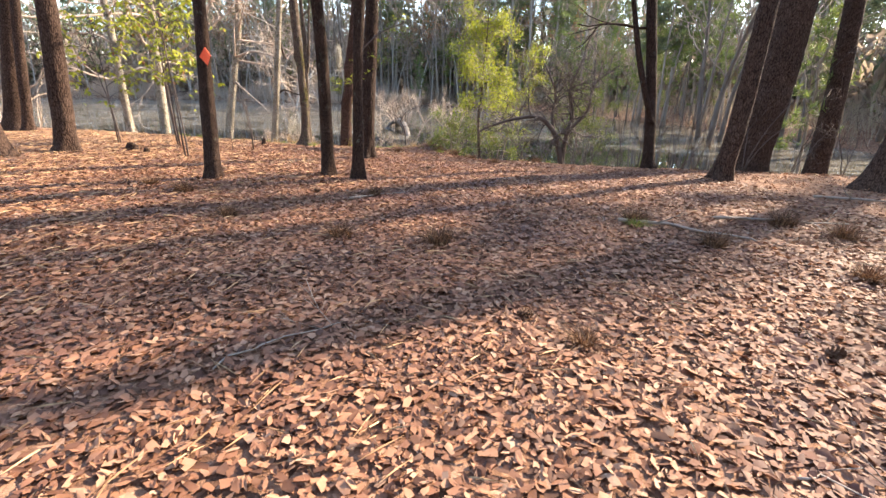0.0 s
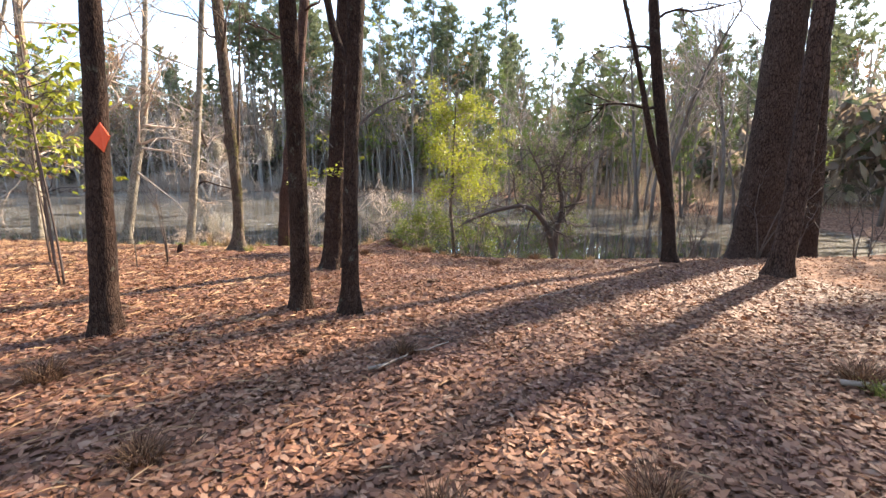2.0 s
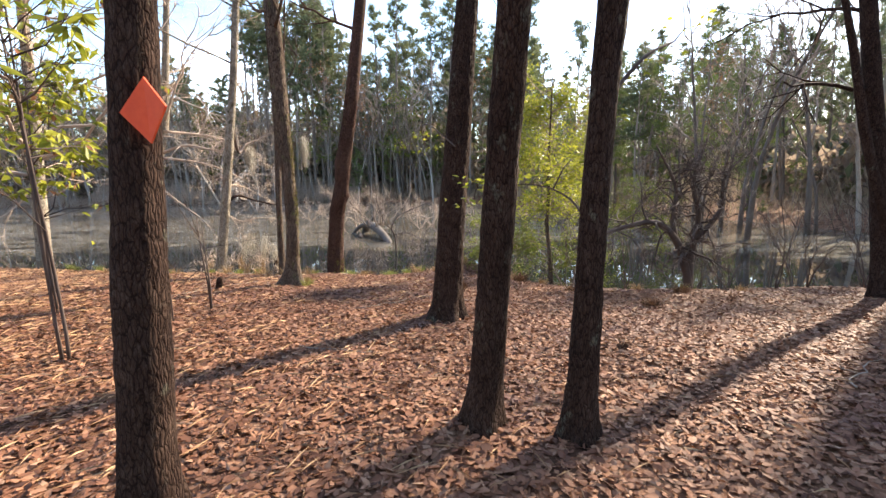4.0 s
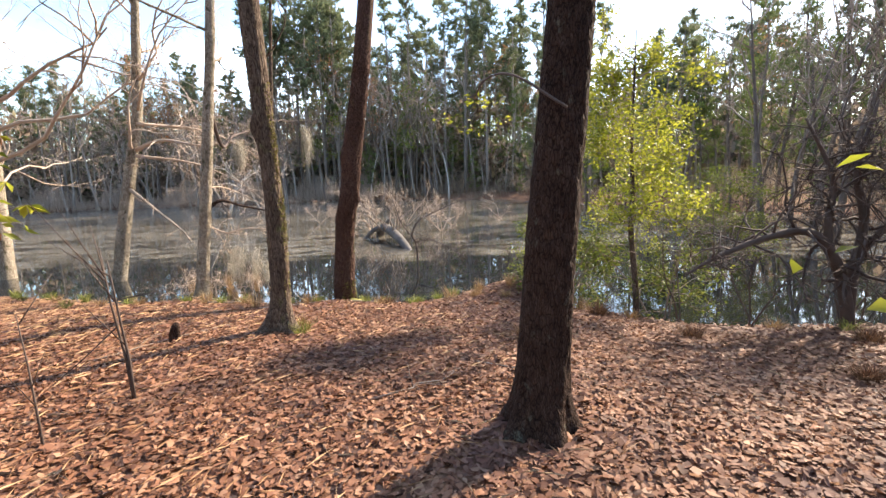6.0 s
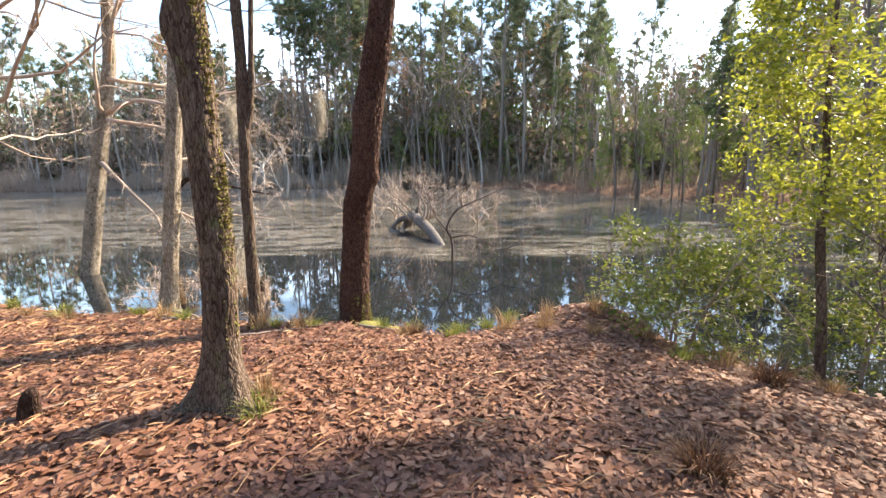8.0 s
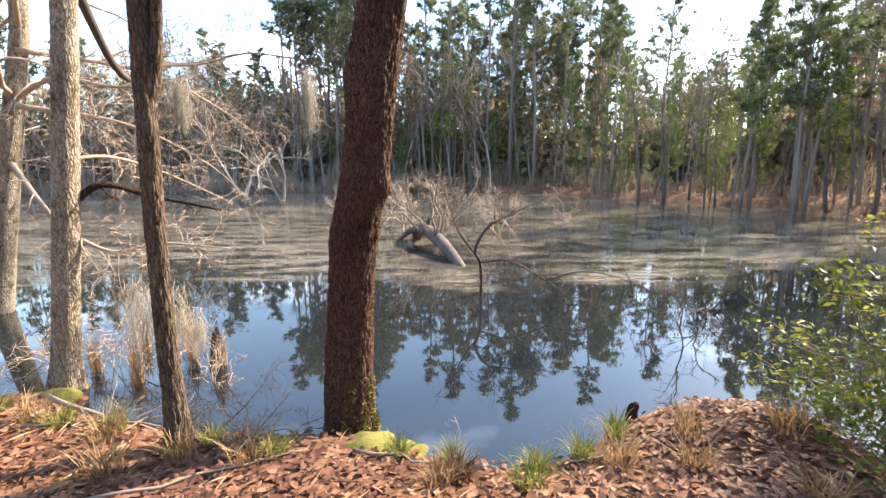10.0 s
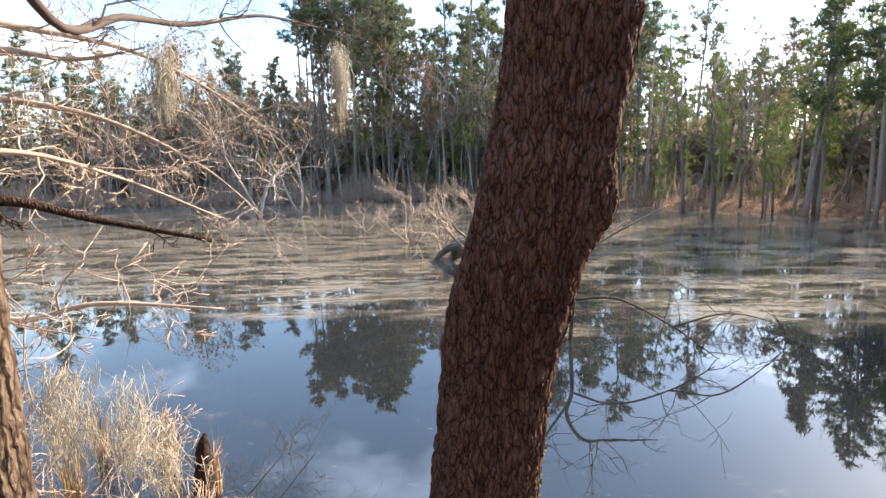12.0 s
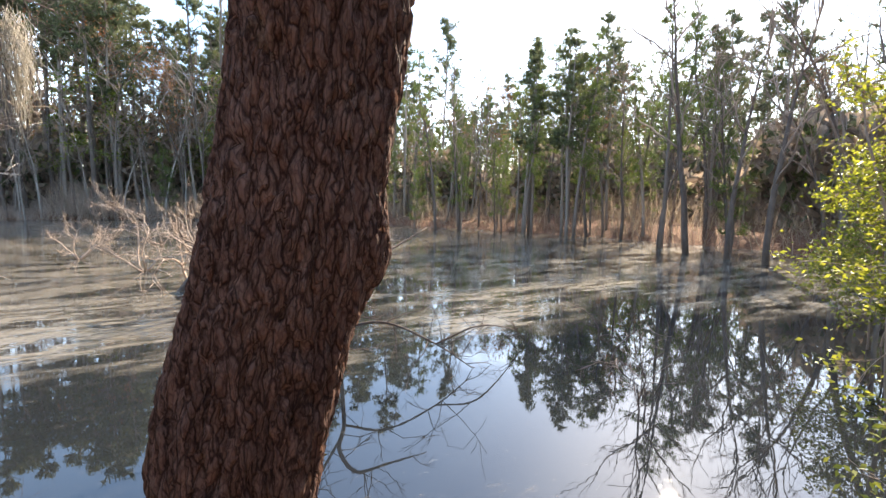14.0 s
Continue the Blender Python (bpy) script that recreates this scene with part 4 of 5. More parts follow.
hung_branch("branch", [(-6.25, 18.5, 1.1, 0.035), (-6.0, 18.6, 1.3, 0.03), (-5.7, 18.85, 1.18, 0.02), (-5.2, 19.03, 1.04, 0.01)], 71, BARK, "short bare limb reaching from a pale trunk", 3, 0.25)
hung_branch("branch", [(-6.0, 18.48, 3.1, 0.045), (-6.09, 19.20, 2.33, 0.030), (-6.11, 19.90, 2.57, 0.026), (-6.02, 20.60, 2.74, 0.022), (-5.66, 21.20, 3.00, 0.016), (-5.40, 21.70, 3.09, 0.012), (-4.83, 22.40, 3.11, 0.006)], 72, TWIG_DARK, "long bare branch arching high over the pond", 14, 0.9)
hung_branch("branch", [(-6.35, 18.5, 0.95, 0.022), (-5.95, 18.55, 0.72, 0.016), (-5.55, 18.6, 0.78, 0.012), (-5.0, 18.75, 0.7, 0.005)], 73, TWIG_TAN, "drooping bare branch over the bank", 14, 0.6)
hung_branch("branch", [(-6.3, 18.5, 1.5, 0.02), (-6.1, 18.9, 1.55, 0.015), (-5.9, 19.4, 1.4, 0.01), (-5.6, 20.0, 1.1, 0.005)], 79, TWIG_TAN, "thin tan branch trailing over the water", 12, 0.6)
hung_branch("branch", [(-8.6, 20.9, 2.3, 0.04), (-7.5, 21.3, 2.1, 0.026), (-6.6, 21.6, 1.6, 0.014), (-6.0, 21.8, 1.0, 0.006)], 80, TWIG_TAN, "tan bare branch drooping to the water", 26, 1.1)
hung_branch("branch", [(-8.5, 20.9, 3.0, 0.04), (-7.4, 21.9, 2.9, 0.026), (-6.6, 22.6, 2.4, 0.014), (-6.0, 23.1, 1.8, 0.006)], 81, TWIG_TAN, "tan bare branch drooping over the pond", 26, 1.1)
hung_branch("branch", [(-8.7, 21.0, 2.4, 0.05), (-7.9, 20.7, 2.6, 0.035), (-7.0, 20.5, 2.45, 0.02), (-6.3, 20.4, 2.5, 0.008)], 74, TWIG_TAN, "pale bare branch reaching from a leaning tree", 14, 0.9)
hung_branch("branch", [(-8.9, 21.0, 1.6, 0.045), (-8.0, 20.3, 1.1, 0.03), (-7.3, 19.8, 0.7, 0.02), (-6.9, 19.3, 0.5, 0.008)], 75, TWIG, "slanting bare branch low over the water", 8, 0.6)


def leafy_limb(ctrl, sprays, seed, label):
    """A thin limb that carries flat sprays of yellow-green leaves."""
    rng = np.random.default_rng(seed)
    limb = stand("branch", ctrl[0][:3], label, "branch")
    line = smooth_line(np.array(ctrl), 7)
    s = Shape().tube(line[:, :3], line[:, 3], 6)
    g = Shape()
    for p in sprays:
        i = int(np.argmin(np.linalg.norm(line[:, :3] - np.array(p), axis=1)))
        mid = (line[i, :3] + np.array(p)) / 2 + [0, 0, 0.03]
        s.tube([line[i, :3], mid, p], [0.006, 0.004, 0.002], 4)
        c = np.array(p) + rng.normal(0, 1, (17, 3)) * [0.075, 0.075, 0.02]
        leaves(g, rng, c, 0.044, 0.022, up=0.2)
    part("stem", s, TWIG_DARK, limb)
    part("foliage", g, LEAF_LIME, limb, "flat sprays of yellow-green leaves")


leafy_limb([(-1.44, 9.85, 1.3, 0.008), (-1.5, 10.05, 1.45, 0.006), (-1.65, 10.25, 1.52, 0.004), (-1.95, 10.4, 1.5, 0.002)],
           [(-1.97, 10.35, 1.56), (-1.9, 10.38, 1.52), (-1.85, 10.3, 1.5), (-1.72, 10.3, 1.55), (-1.62, 10.28, 1.52), (-1.5, 10.25, 1.56), (-1.98, 10.38, 1.42), (-1.9, 10.35, 1.41), (-1.4, 10.2, 1.68)], 76, "thin leafy limb reaching from a slim trunk")
leafy_limb([(-1.84, 12.2, 1.9, 0.008), (-2.05, 12.6, 2.15, 0.007), (-2.1, 13.3, 2.2, 0.008), (-2.0, 13.9, 2.05, 0.004)],
           [(-2.1, 13.2, 2.1), (-2.0, 13.5, 2.15), (-2.1, 13.8, 1.95), (-1.9, 13.7, 2.0), (-2.3, 13.4, 2.0)], 77, "thin leafy limb hanging behind a dark trunk")
leafy_limb([(-1.42, 9.84, 1.9, 0.014), (-1.1, 10.0, 2.2, 0.01), (-0.8, 10.2, 2.35, 0.006)],
           [(-1.1, 10.1, 2.1), (-0.9, 10.2, 2.25), (-0.75, 10.1, 2.4), (-1.25, 10.1, 1.9)], 78, "thin leafy limb beside a slim trunk")


# ---- fallen wood, reeds and moss in the pond ----
def fallen_log():
    log = stand("fallen_log", (-3.0, 24.6, WATER_Z), "weathered grey fallen log half sunk in the pond", "log")
    for name, ctrl in (("trunk", [(-2.5, 23.6, -0.68, 0.10), (-2.68, 24.3, -0.5, 0.13), (-2.92, 25.3, -0.33, 0.15), (-3.2, 26.3, -0.2, 0.165), (-3.42, 27.1, -0.17, 0.16), (-3.58, 27.6, -0.34, 0.17), (-3.65, 27.8, -0.72, 0.15)]),
                       ("root", [(-3.5, 27.3, -0.2, 0.12), (-3.85, 27.4, -0.3, 0.09), (-4.2, 27.3, -0.62, 0.05)]), ("knot", [(-3.3, 26.7, -0.1, 0.1), (-3.28, 26.65, 0.05, 0.07), (-3.2, 26.6, 0.22, 0.03)])):
        line = resample(smooth_line(np.array(ctrl), 7), 0.06)
        part(name, Shape().tube(line[:, :3], line[:, 3], 22, bark_relief(0.01, 2, 1, 0, 3, 2, -9)), DEADWOOD, log)
    rng = np.random.default_rng(81)
    for k in range(7):
        s = Shape()
        w = np.array([rng.normal(0, 0.5), rng.normal(0, 0.3), 1.0])
        grow(s, rng, (-3.2 + rng.uniform(-0.3, 0.4), 25.9 + rng.uniform(-0.8, 0.5), -0.12), w / np.linalg.norm(w), rng.uniform(0.9, 1.5), 0.035, 2, 0.8, 0.0, 5, 5, None, 0.3)
        part("branch", s, TWIG, log)


fallen_log()


def snag():
    """A crooked dead branch standing out of the water."""
    rng = np.random.default_rng(83)
    ob = stand("dead_branch", (-2.4, 21.6, WATER_Z), "crooked bare dead branch standing in still water", "branch")
    for ctrl, n in (([(-2.38, 21.7, -0.75, 0.028), (-2.38, 21.6, -0.3, 0.026), (-2.42, 21.4, 0.0, 0.024), (-2.5, 21.3, 0.22, 0.024), (-2.3, 21.35, 0.55, 0.02), (-1.9, 21.6, 0.72, 0.016), (-1.1, 22.05, 1.0, 0.006)], 16),
                    ([(-2.48, 21.35, 0.12, 0.018), (-2.75, 21.3, 0.5, 0.014), (-2.9, 21.4, 0.95, 0.006)], 9),
                    ([(-2.42, 21.4, 0.0, 0.016), (-2.0, 21.2, 0.05, 0.013), (-1.5, 21.0, -0.2, 0.01), (-1.1, 20.9, -0.5, 0.005)], 12),
                    ([(-1.5, 21.0, -0.2, 0.012), (-0.9, 21.1, -0.1, 0.01), (-0.2, 21.4, -0.3, 0.006), (0.1, 21.5, -0.5, 0.004)], 8)):
        line = smooth_line(np.array(ctrl), 6)
        s = Shape().tube(line[:, :3], line[:, 3], 6)
        for _ in range(n):
            i = rng.integers(5, len(line) - 1)
            w = rng.normal(0, 1, 3) + [0.2, 0, 0.1]
            grow(s, rng, line[i, :3], w / np.linalg.norm(w), rng.uniform(0.3, 0.8), 0.006, 1, 0.7, 0, 4, 4, None, 0.3)
        part("limb", s, TWIG_DARK, ob)


snag()
bare_shrub("dead_tree", (-14.5, 42.3), 2, 6.5, "crooked bleached dead tree standing in the pond", 705, BARK_WHITE, 0.11, 0.16, 5, 2, 0.16, "tree", WATER_Z)
bare_shrub("dead_tree", (-12.6, 43.5), 2, 5.5, "broken bleached dead tree standing in the pond", 706, BARK_WHITE, 0.09, 0.22, 4, 2, 0.14, "tree", WATER_Z)
for k, (x, y, h) in enumerate(((-5.0, 30.5, 2.2), (-2.6, 31.5, 2.4), (-0.5, 30.5, 2.0), (-7.0, 34.0, 1.6), (-1.2, 28.5, 1.7), (2.2, 33.0, 1.5), (-4.0, 28.4, 1.9))):
    bare_shrub("dead_shrub", (x, y), 4, h, "bleached bare shrub standing in the pond", 700 + k, TWIG_TAN, 0.03, 0.75, 5, 3, 0.24, z=WATER_Z)
bare_shrub("dead_shrub", (-0.35, 19.3), 2, 0.9, "thin bare twigs rising from the pond", 720, TWIG_DARK, 0.01, 1.2, 5, 2, 0.3, z=WATER_Z)
bare_shrub("dead_shrub", (0.6, 20.5), 3, 1.2, "thin bare twigs rising from the pond", 721, TWIG_DARK, 0.012, 1.4, 5, 2, 0.3, z=WATER_Z)


def moss_strand(at, length, width, seed, count=230, thick=0.45):
    rng = np.random.default_rng(seed)
    s = Shape()
    for _ in range(count):
        a, r = rng.uniform(0, 2 * np.pi), width * math.sqrt(rng.random())
        p = np.array([at[0] + r * math.cos(a), at[1] + r * math.sin(a), at[2] - rng.uniform(0, 0.55) * length])
        ln = length * rng.uniform(0.2, 0.5)
        pts = p + np.stack([rng.normal(0, 0.03, 5).cumsum(), rng.normal(0, 0.03, 5).cumsum(), -np.linspace(0, ln, 5)], 1)
        pts[:, :2] = np.array(at)[:2] + (pts[:, :2] - np.array(at)[:2]) * (1.1 - 0.75 * ((at[2] - pts[:, 2]) / length).clip(0, 1) ** 2)[:, None]
        s.tube(pts, np.array([0.005, 0.006, 0.005, 0.004, 0.001]) * thick, 3)
    tagged(part("moss_strand", s, HANG_MOSS), "pale grey moss hanging from a bare branch", "moss", "hanging moss")


moss_strand((-5.06, 22.10, 3.02), 1.15, 0.085, 91)
moss_strand((-6.17, 20.40, 2.57), 0.8, 0.08, 92)
for k, (x, y, z, ln) in enumerate([(-5.25, 18.5, 0.22, 0.6), (-5.5, 18.62, 0.45, 0.75), (-5.75, 18.58, 0.5, 0.8), (-5.95, 18.72, 0.4, 0.7)]):
    moss_strand((x, y, z), ln, 0.085, 93 + k, 130, 0.3)


def grass_tuft(name, at, height, spread, blades, mat, label, seed, category="grass", z=None, width=0.004):
    rng = np.random.default_rng(seed)
    g = gz(*at) if z is None else z
    s = Shape()
    for _ in range(blades):
        a, r = rng.uniform(0, 2 * np.pi), spread * 0.35 * math.sqrt(rng.random())
        base = np.array([at[0] + r * math.cos(a), at[1] + r * math.sin(a), g - 0.02])
        b = a + rng.normal(0, 1.1)
        out = np.array([math.cos(b), math.sin(b), 0]) * spread * rng.uniform(0.05, 0.8)
        h = height * rng.uniform(0.5, 1.1)
        side = np.array([-math.sin(a), math.cos(a), 0]) * width
        f = np.array([0, 0.4, 0.75, 1.0])
        mid = base + out * (f**1.8)[:, None] + np.array([0, 0, 1]) * (h * (1.35 * f - 0.45 * f**2.4))[:, None]
        w = np.array([1, 0.85, 0.5, 0.05])[:, None] * side
        s.add(np.vstack([mid - w, mid + w]), [[0, 4, 5, 1], [1, 5, 6, 2], [2, 6, 7, 3]])
    return tagged(part(name, s, mat), label, category)


TUFTS = [(-0.97, 8.6, 0.16), (0.0, 6.75, 0.2), (-0.9, 6.75, 0.18), (3.7, 7.85, 0.22), (4.0, 7.4, 0.2), (2.05, 7.7, 0.22), (4.3, 6.6, 0.2), (-3.4, 8.4, 0.2), (-2.3, 7.4, 0.16),
         (2.5, 6.9, 0.2), (-4.1, 8.8, 0.16), (0.9, 5.0, 0.12), (3.3, 6.2, 0.16), (-1.5, 14.2, 0.2), (0.3, 14.3, 0.18), (-3.0, 16.9, 0.16), (-0.2, 15.5, 0.25), (0.8, 12.9, 0.16), (1.8, 13.8, 0.2)]
for k, (x, y, h) in enumerate(TUFTS):
    grass_tuft("grass_tuft", (x, y), h * 0.9, h * 1.5, 260, GRASS_BROWN, "dry brown grass tuft among fallen leaves", 800 + k)
for k, (x, y, h) in enumerate([(-3.35, 17.15, 0.16), (-3.0, 17.1, 0.14), (-4.1, 17.1, 0.14), (-2.5, 17.0, 0.16), (-5.35, 17.5, 0.2), (-5.75, 17.55, 0.17), (-6.4, 17.75, 0.15), (-8.3, 18.2, 0.2), (-9.0, 18.4, 0.2), (-9.8, 18.7, 0.22),
                               (-4.6, 17.35, 0.14), (-7.4, 17.9, 0.18), (-2.2, 17.1, 0.18), (-1.9, 17.35, 0.2), (2.0, 7.5, 0.12)]):
    grass_tuft("grass_tuft", (x, y), h, 0.2, 130, GRASS_GREEN, "yellow-green grass tuft on the pond bank", 840 + k)
for k, (x, y) in enumerate([(-5.3, 17.35), (-4.7, 17.15), (-6.0, 17.6), (-4.2, 17.0), (-2.0, 17.0), (-1.5, 17.2), (-1.0, 17.0), (-0.7, 16.5), (-0.3, 15.9), (-5.0, 16.9)]):
    grass_tuft("grass_tuft", (x, y), 0.26, 0.3, 70, GRASS_DRY, "long dry grass arching on the bank", 880 + k)
for k, (x, y, h) in enumerate([(-5.3, 19.0, 0.6), (-5.7, 19.2, 0.7), (-6.1, 18.9, 0.7), (-6.5, 18.9, 0.6), (-5.9, 18.6, 0.5), (-6.9, 19.1, 0.5), (-6.3, 19.4, 0.55)]):
    grass_tuft("reed_clump", (x, y), h * 0.75, 0.16, 60, GRASS_DRY, "pale dead reeds standing in shallow water", 900 + k, "reeds", WATER_Z, 0.003)


def snag_stump(at, h, r, label, mat, seed, z=None):
    rng = np.random.default_rng(seed)
    g = gz(*at) if z is None else z
    pts = np.array([[at[0], at[1], g - 0.1], [at[0], at[1], g + h * 0.4], [at[0] + 0.02, at[1], g + h * 0.8], [at[0] + 0.03, at[1] + 0.01, g + h]])
    line = smooth_line(np.c_[pts, [r * 1.3, r, r * 0.85, r * 0.25]], 6)
    tagged(part("stump", Shape().tube(line[:, :3], line[:, 3], 16, bark_relief(r * 0.1, 2, 1, 0.3, 3, seed, g)), mat), label, "stump")


snag_stump((-5.18, 14.82), 0.2, 0.045, "small broken dark stump in fallen leaves", BARK, 1)
snag_stump((-6.9, 12.3), 0.16, 0.1, "low dark stump on needle-covered ground", BARK, 2)
snag_stump((-5.33, 18.95), 0.42, 0.045, "thin pointed reddish stump in the water", BARK, 3, WATER_Z)
snag_stump((-1.56, 17.85), 0.12, 0.035, "short mossy stump at the pond edge", BARK, 4, WATER_Z)
snag_stump((-6.4, 12.0), 0.12, 0.05, "small dark stump on needle-covered ground", BARK, 5)


def moss_cushion(at, size, seed):
    rng = np.random.default_rng(seed)
    n, m = 14, 24
    g = gz(*at)
    v = []
    for i in range(n):
        f = i / (n - 1)
        for j in range(m):
            a = 2 * np.pi * j / m
            r = size * f * (1 + 0.22 * noise.noise((math.cos(a) * 1.5, math.sin(a) * 1.5, seed)))
            v.append((at[0] + r * math.cos(a), at[1] + r * math.sin(a), g + size * 0.38 * (1 - f**2) + 0.02 * noise.noise((r * 9 * math.cos(a), r * 9 * math.sin(a), seed)) - 0.02))
    i, j = np.meshgrid(np.arange(n - 1), np.arange(m), indexing="ij")
    q = np.stack([i * m + j, i * m + (j + 1) % m, (i + 1) * m + (j + 1) % m, (i + 1) * m + j], -1).reshape(-1, 4)
    tagged(part("moss_cushion", Shape().add(v, q), GREEN_MOSS), "yellow-green moss cushion at a trunk's foot", "moss")


moss_cushion((-3.55, 17.28), 0.2, 1)
moss_cushion((-3.3, 17.25), 0.13, 2)
moss_cushion((-5.3, 18.85), 0.16, 3)


def pine_cone(at, seed):
    rng = np.random.default_rng(seed)
    g = gz(*at)
    cone = stand("pine_cone", (*at, g), "open brown pine cone lying on the leaves", "pine cone", "fallen pine cones")
    s = Shape()
    for k in range(44):
        f = k / 43
        a = k * 2.4
        r = 0.034 * math.sin(math.pi * (0.15 + 0.8 * f))
        c = np.array([at[0] - 0.05 + 0.1 * f, at[1], g + 0.045])
        o = np.array([0.25, math.cos(a), math.sin(a)])
        sd = np.array([0, -math.sin(a), math.cos(a)])
        s.add([c, c + o * r + sd * 0.011, c + o * r * 1.25, c + o * r - sd * 0.011, c + o * r + np.array([0.008, 0, 0])], None, [[0, 1, 4], [1, 2, 4], [2, 3, 4], [3, 0, 4]])
    part("scales", s, CONE, cone)
    part("core", Shape().tube([(at[0] - 0.05, at[1], g + 0.045), (at[0], at[1], g + 0.045), (at[0] + 0.05, at[1], g + 0.045)], [0.012, 0.016, 0.006], 8), CONE, cone)


for k, at in enumerate([(0.62, 5.3), (-1.75, 8.7), (2.2, 5.0), (-0.5, 11.2)]):
    pine_cone(at, k)


def fallen_stick(a, b, r, seed, label="fallen bare stick lying in the leaves", twigs=3):
    rng = np.random.default_rng(seed)
    n = 8
    f = np.linspace(0, 1, n)[:, None]
    p = np.array(a) * (1 - f) + np.array(b) * f + rng.normal(0, 0.03, (n, 2))
    pts = np.c_[p, ground_z(p[:, 0], p[:, 1]) + r + 0.02]
    s = Shape().tube(pts, np.linspace(r, r * 0.4, n), 7)
    for _ in range(twigs):
        w = rng.normal(0, 1, 3) * [1, 1, 0.2] + [0, 0, 0.15]
        grow(s, rng, pts[rng.integers(2, n)], w / np.linalg.norm(w), 0.3, r * 0.4, 1, 0.6, 0, 4, 2)
    tagged(part("fallen_stick", s, TWIG), label, "stick")


for k, (a, b, r) in enumerate([((1.9, 7.75), (2.9, 7.1), 0.02), ((3.0, 8.0), (4.4, 7.9), 0.018), ((-1.2, 8.3), (-0.6, 8.75), 0.012), ((-4.9, 16.6), (-3.9, 17.1), 0.012), ((-5.9, 17.5), (-5.0, 17.6), 0.014),
                               ((-3.6, 17.15), (-3.0, 17.0), 0.012), ((5.2, 9.6), (6.2, 9.2), 0.02), ((-5.6, 14.2), (-4.8, 15.4), 0.008), ((-2.2, 13.5), (-1.4, 13.2), 0.007)]):
    fallen_stick(a, b, r, 950 + k)


for k, (x, y, h) in enumerate([(-5.5, 18.9, 0.7), (-6.0, 18.75, 0.8), (-6.4, 19.0, 0.8), (-5.8, 19.3, 0.6), (-6.8, 18.8, 0.7), (-5.2, 18.6, 0.5), (-7.2, 19.2, 0.7)]):
    bare_shrub("dead_shrub", (x, y), 4, h, "shaggy pale dead twigs at the pond edge", 740 + k, TWIG_TAN, 0.006, 0.5, 5, 2, 0.3, z=WATER_Z)
for k, (x, y, s) in enumerate([(-6.35, 18.2, 0.2), (-6.6, 18.3, 0.15), (-4.8, 17.2, 0.13)]):
    moss_cushion((x, y), s, 20 + k)
for k, (a, b, r) in enumerate([((-6.2, 17.95), (-5.2, 17.75), 0.022), ((-5.8, 18.1), (-5.1, 17.9), 0.012), ((-6.1, 17.7), (-5.5, 17.45), 0.012), ((-4.4, 17.2), (-3.9, 17.3), 0.008), ((-2.3, 17.0), (-1.6, 17.3), 0.008), ((-2.9, 12.9), (-2.2, 13.4), 0.007),
                               ((-3.4, 11.6), (-2.7, 11.3), 0.006), ((0.6, 10.2), (1.3, 10.6), 0.008), ((-1.0, 4.6), (-0.4, 5.1), 0.006), ((1.4, 4.1), (2.0, 3.9), 0.006)]):
    fallen_stick(a, b, r, 980 + k)
for k, (x, y) in enumerate([(-7.2, 17.6), (-7.8, 17.8), (-8.6, 18.0), (-9.4, 18.3), (-10.2, 18.6), (-6.9, 17.3), (-8.0, 17.3), (-4.4, 17.25), (-3.1, 16.8), (-2.6, 16.8), (-1.6, 16.9), (-1.2, 16.5), (-0.6, 16.0), (0.2, 15.4), (1.6, 14.7), (2.2, 14.4), (3.2, 14.3), (-3.9, 15.1), (-3.85, 14.8)]):
    grass_tuft("grass_tuft", (x, y), 0.17, 0.24, 90, GRASS_GREEN if k % 3 == 0 else GRASS_DRY, "straw-coloured grass tuft along the bank", 1000 + k)


def trunk_moss(line, spread, count, seed, name, label):
    """Small tufts of moss on the shaded side of a trunk: rows of x, y, z, radius."""
    rng = np.random.default_rng(seed)
    line = smooth_line(np.array(line), 10)
    s = rng.uniform(0, len(line) - 1.01, count)
    i = s.astype(int)
    c = line[i] + (line[i + 1] - line[i]) * (s - i)[:, None]
    a = spread[0] + (spread[1] - spread[0]) * rng.beta(2, 2, count)
    keep = np.sin(c[:, 2] * 7 + np.sin(a * 9)) + rng.normal(0, 0.5, count) > -0.2
    c, a = c[keep], a[keep]
    p = np.stack([c[:, 0] + np.cos(a) * c[:, 3] * 0.97, c[:, 1] + np.sin(a) * c[:, 3] * 0.97, c[:, 2]], -1)
    g = Shape()
    leaves(g, rng, p, 0.022, 0.014, up=0.8)
    tagged(part(name, g, GREEN_MOSS), label, "moss", kind="stuff")


trunk_moss([(-3.715, 17.67, 0.35, 0.162), (-3.675, 17.63, 0.78, 0.156), (-3.625, 17.59, 1.08, 0.156), (-3.572, 17.56, 1.3, 0.158), (-3.528, 17.54, 1.55, 0.152), (-3.485, 17.5, 1.93, 0.154)], (-0.35, 1.0), 3200, 111, "trunk_moss", "green-gold moss on a leaning trunk's edge")
trunk_moss([(-3.76, 17.68, -0.5, 0.23), (-3.75, 17.68, -0.35, 0.2), (-3.74, 17.68, -0.1, 0.18)], (-1.8, 0.6), 2600, 112, "trunk_moss", "rusty green moss round a trunk's foot")
trunk_moss([(-4.08, 14.93, 0.2, 0.108), (-4.05, 14.93, 1.14, 0.1), (-4.07, 14.93, 1.77, 0.098), (-4.09, 14.93, 2.6, 0.1)], (-1.0, 0.3), 2200, 113, "trunk_moss", "olive moss on a grey-brown trunk")


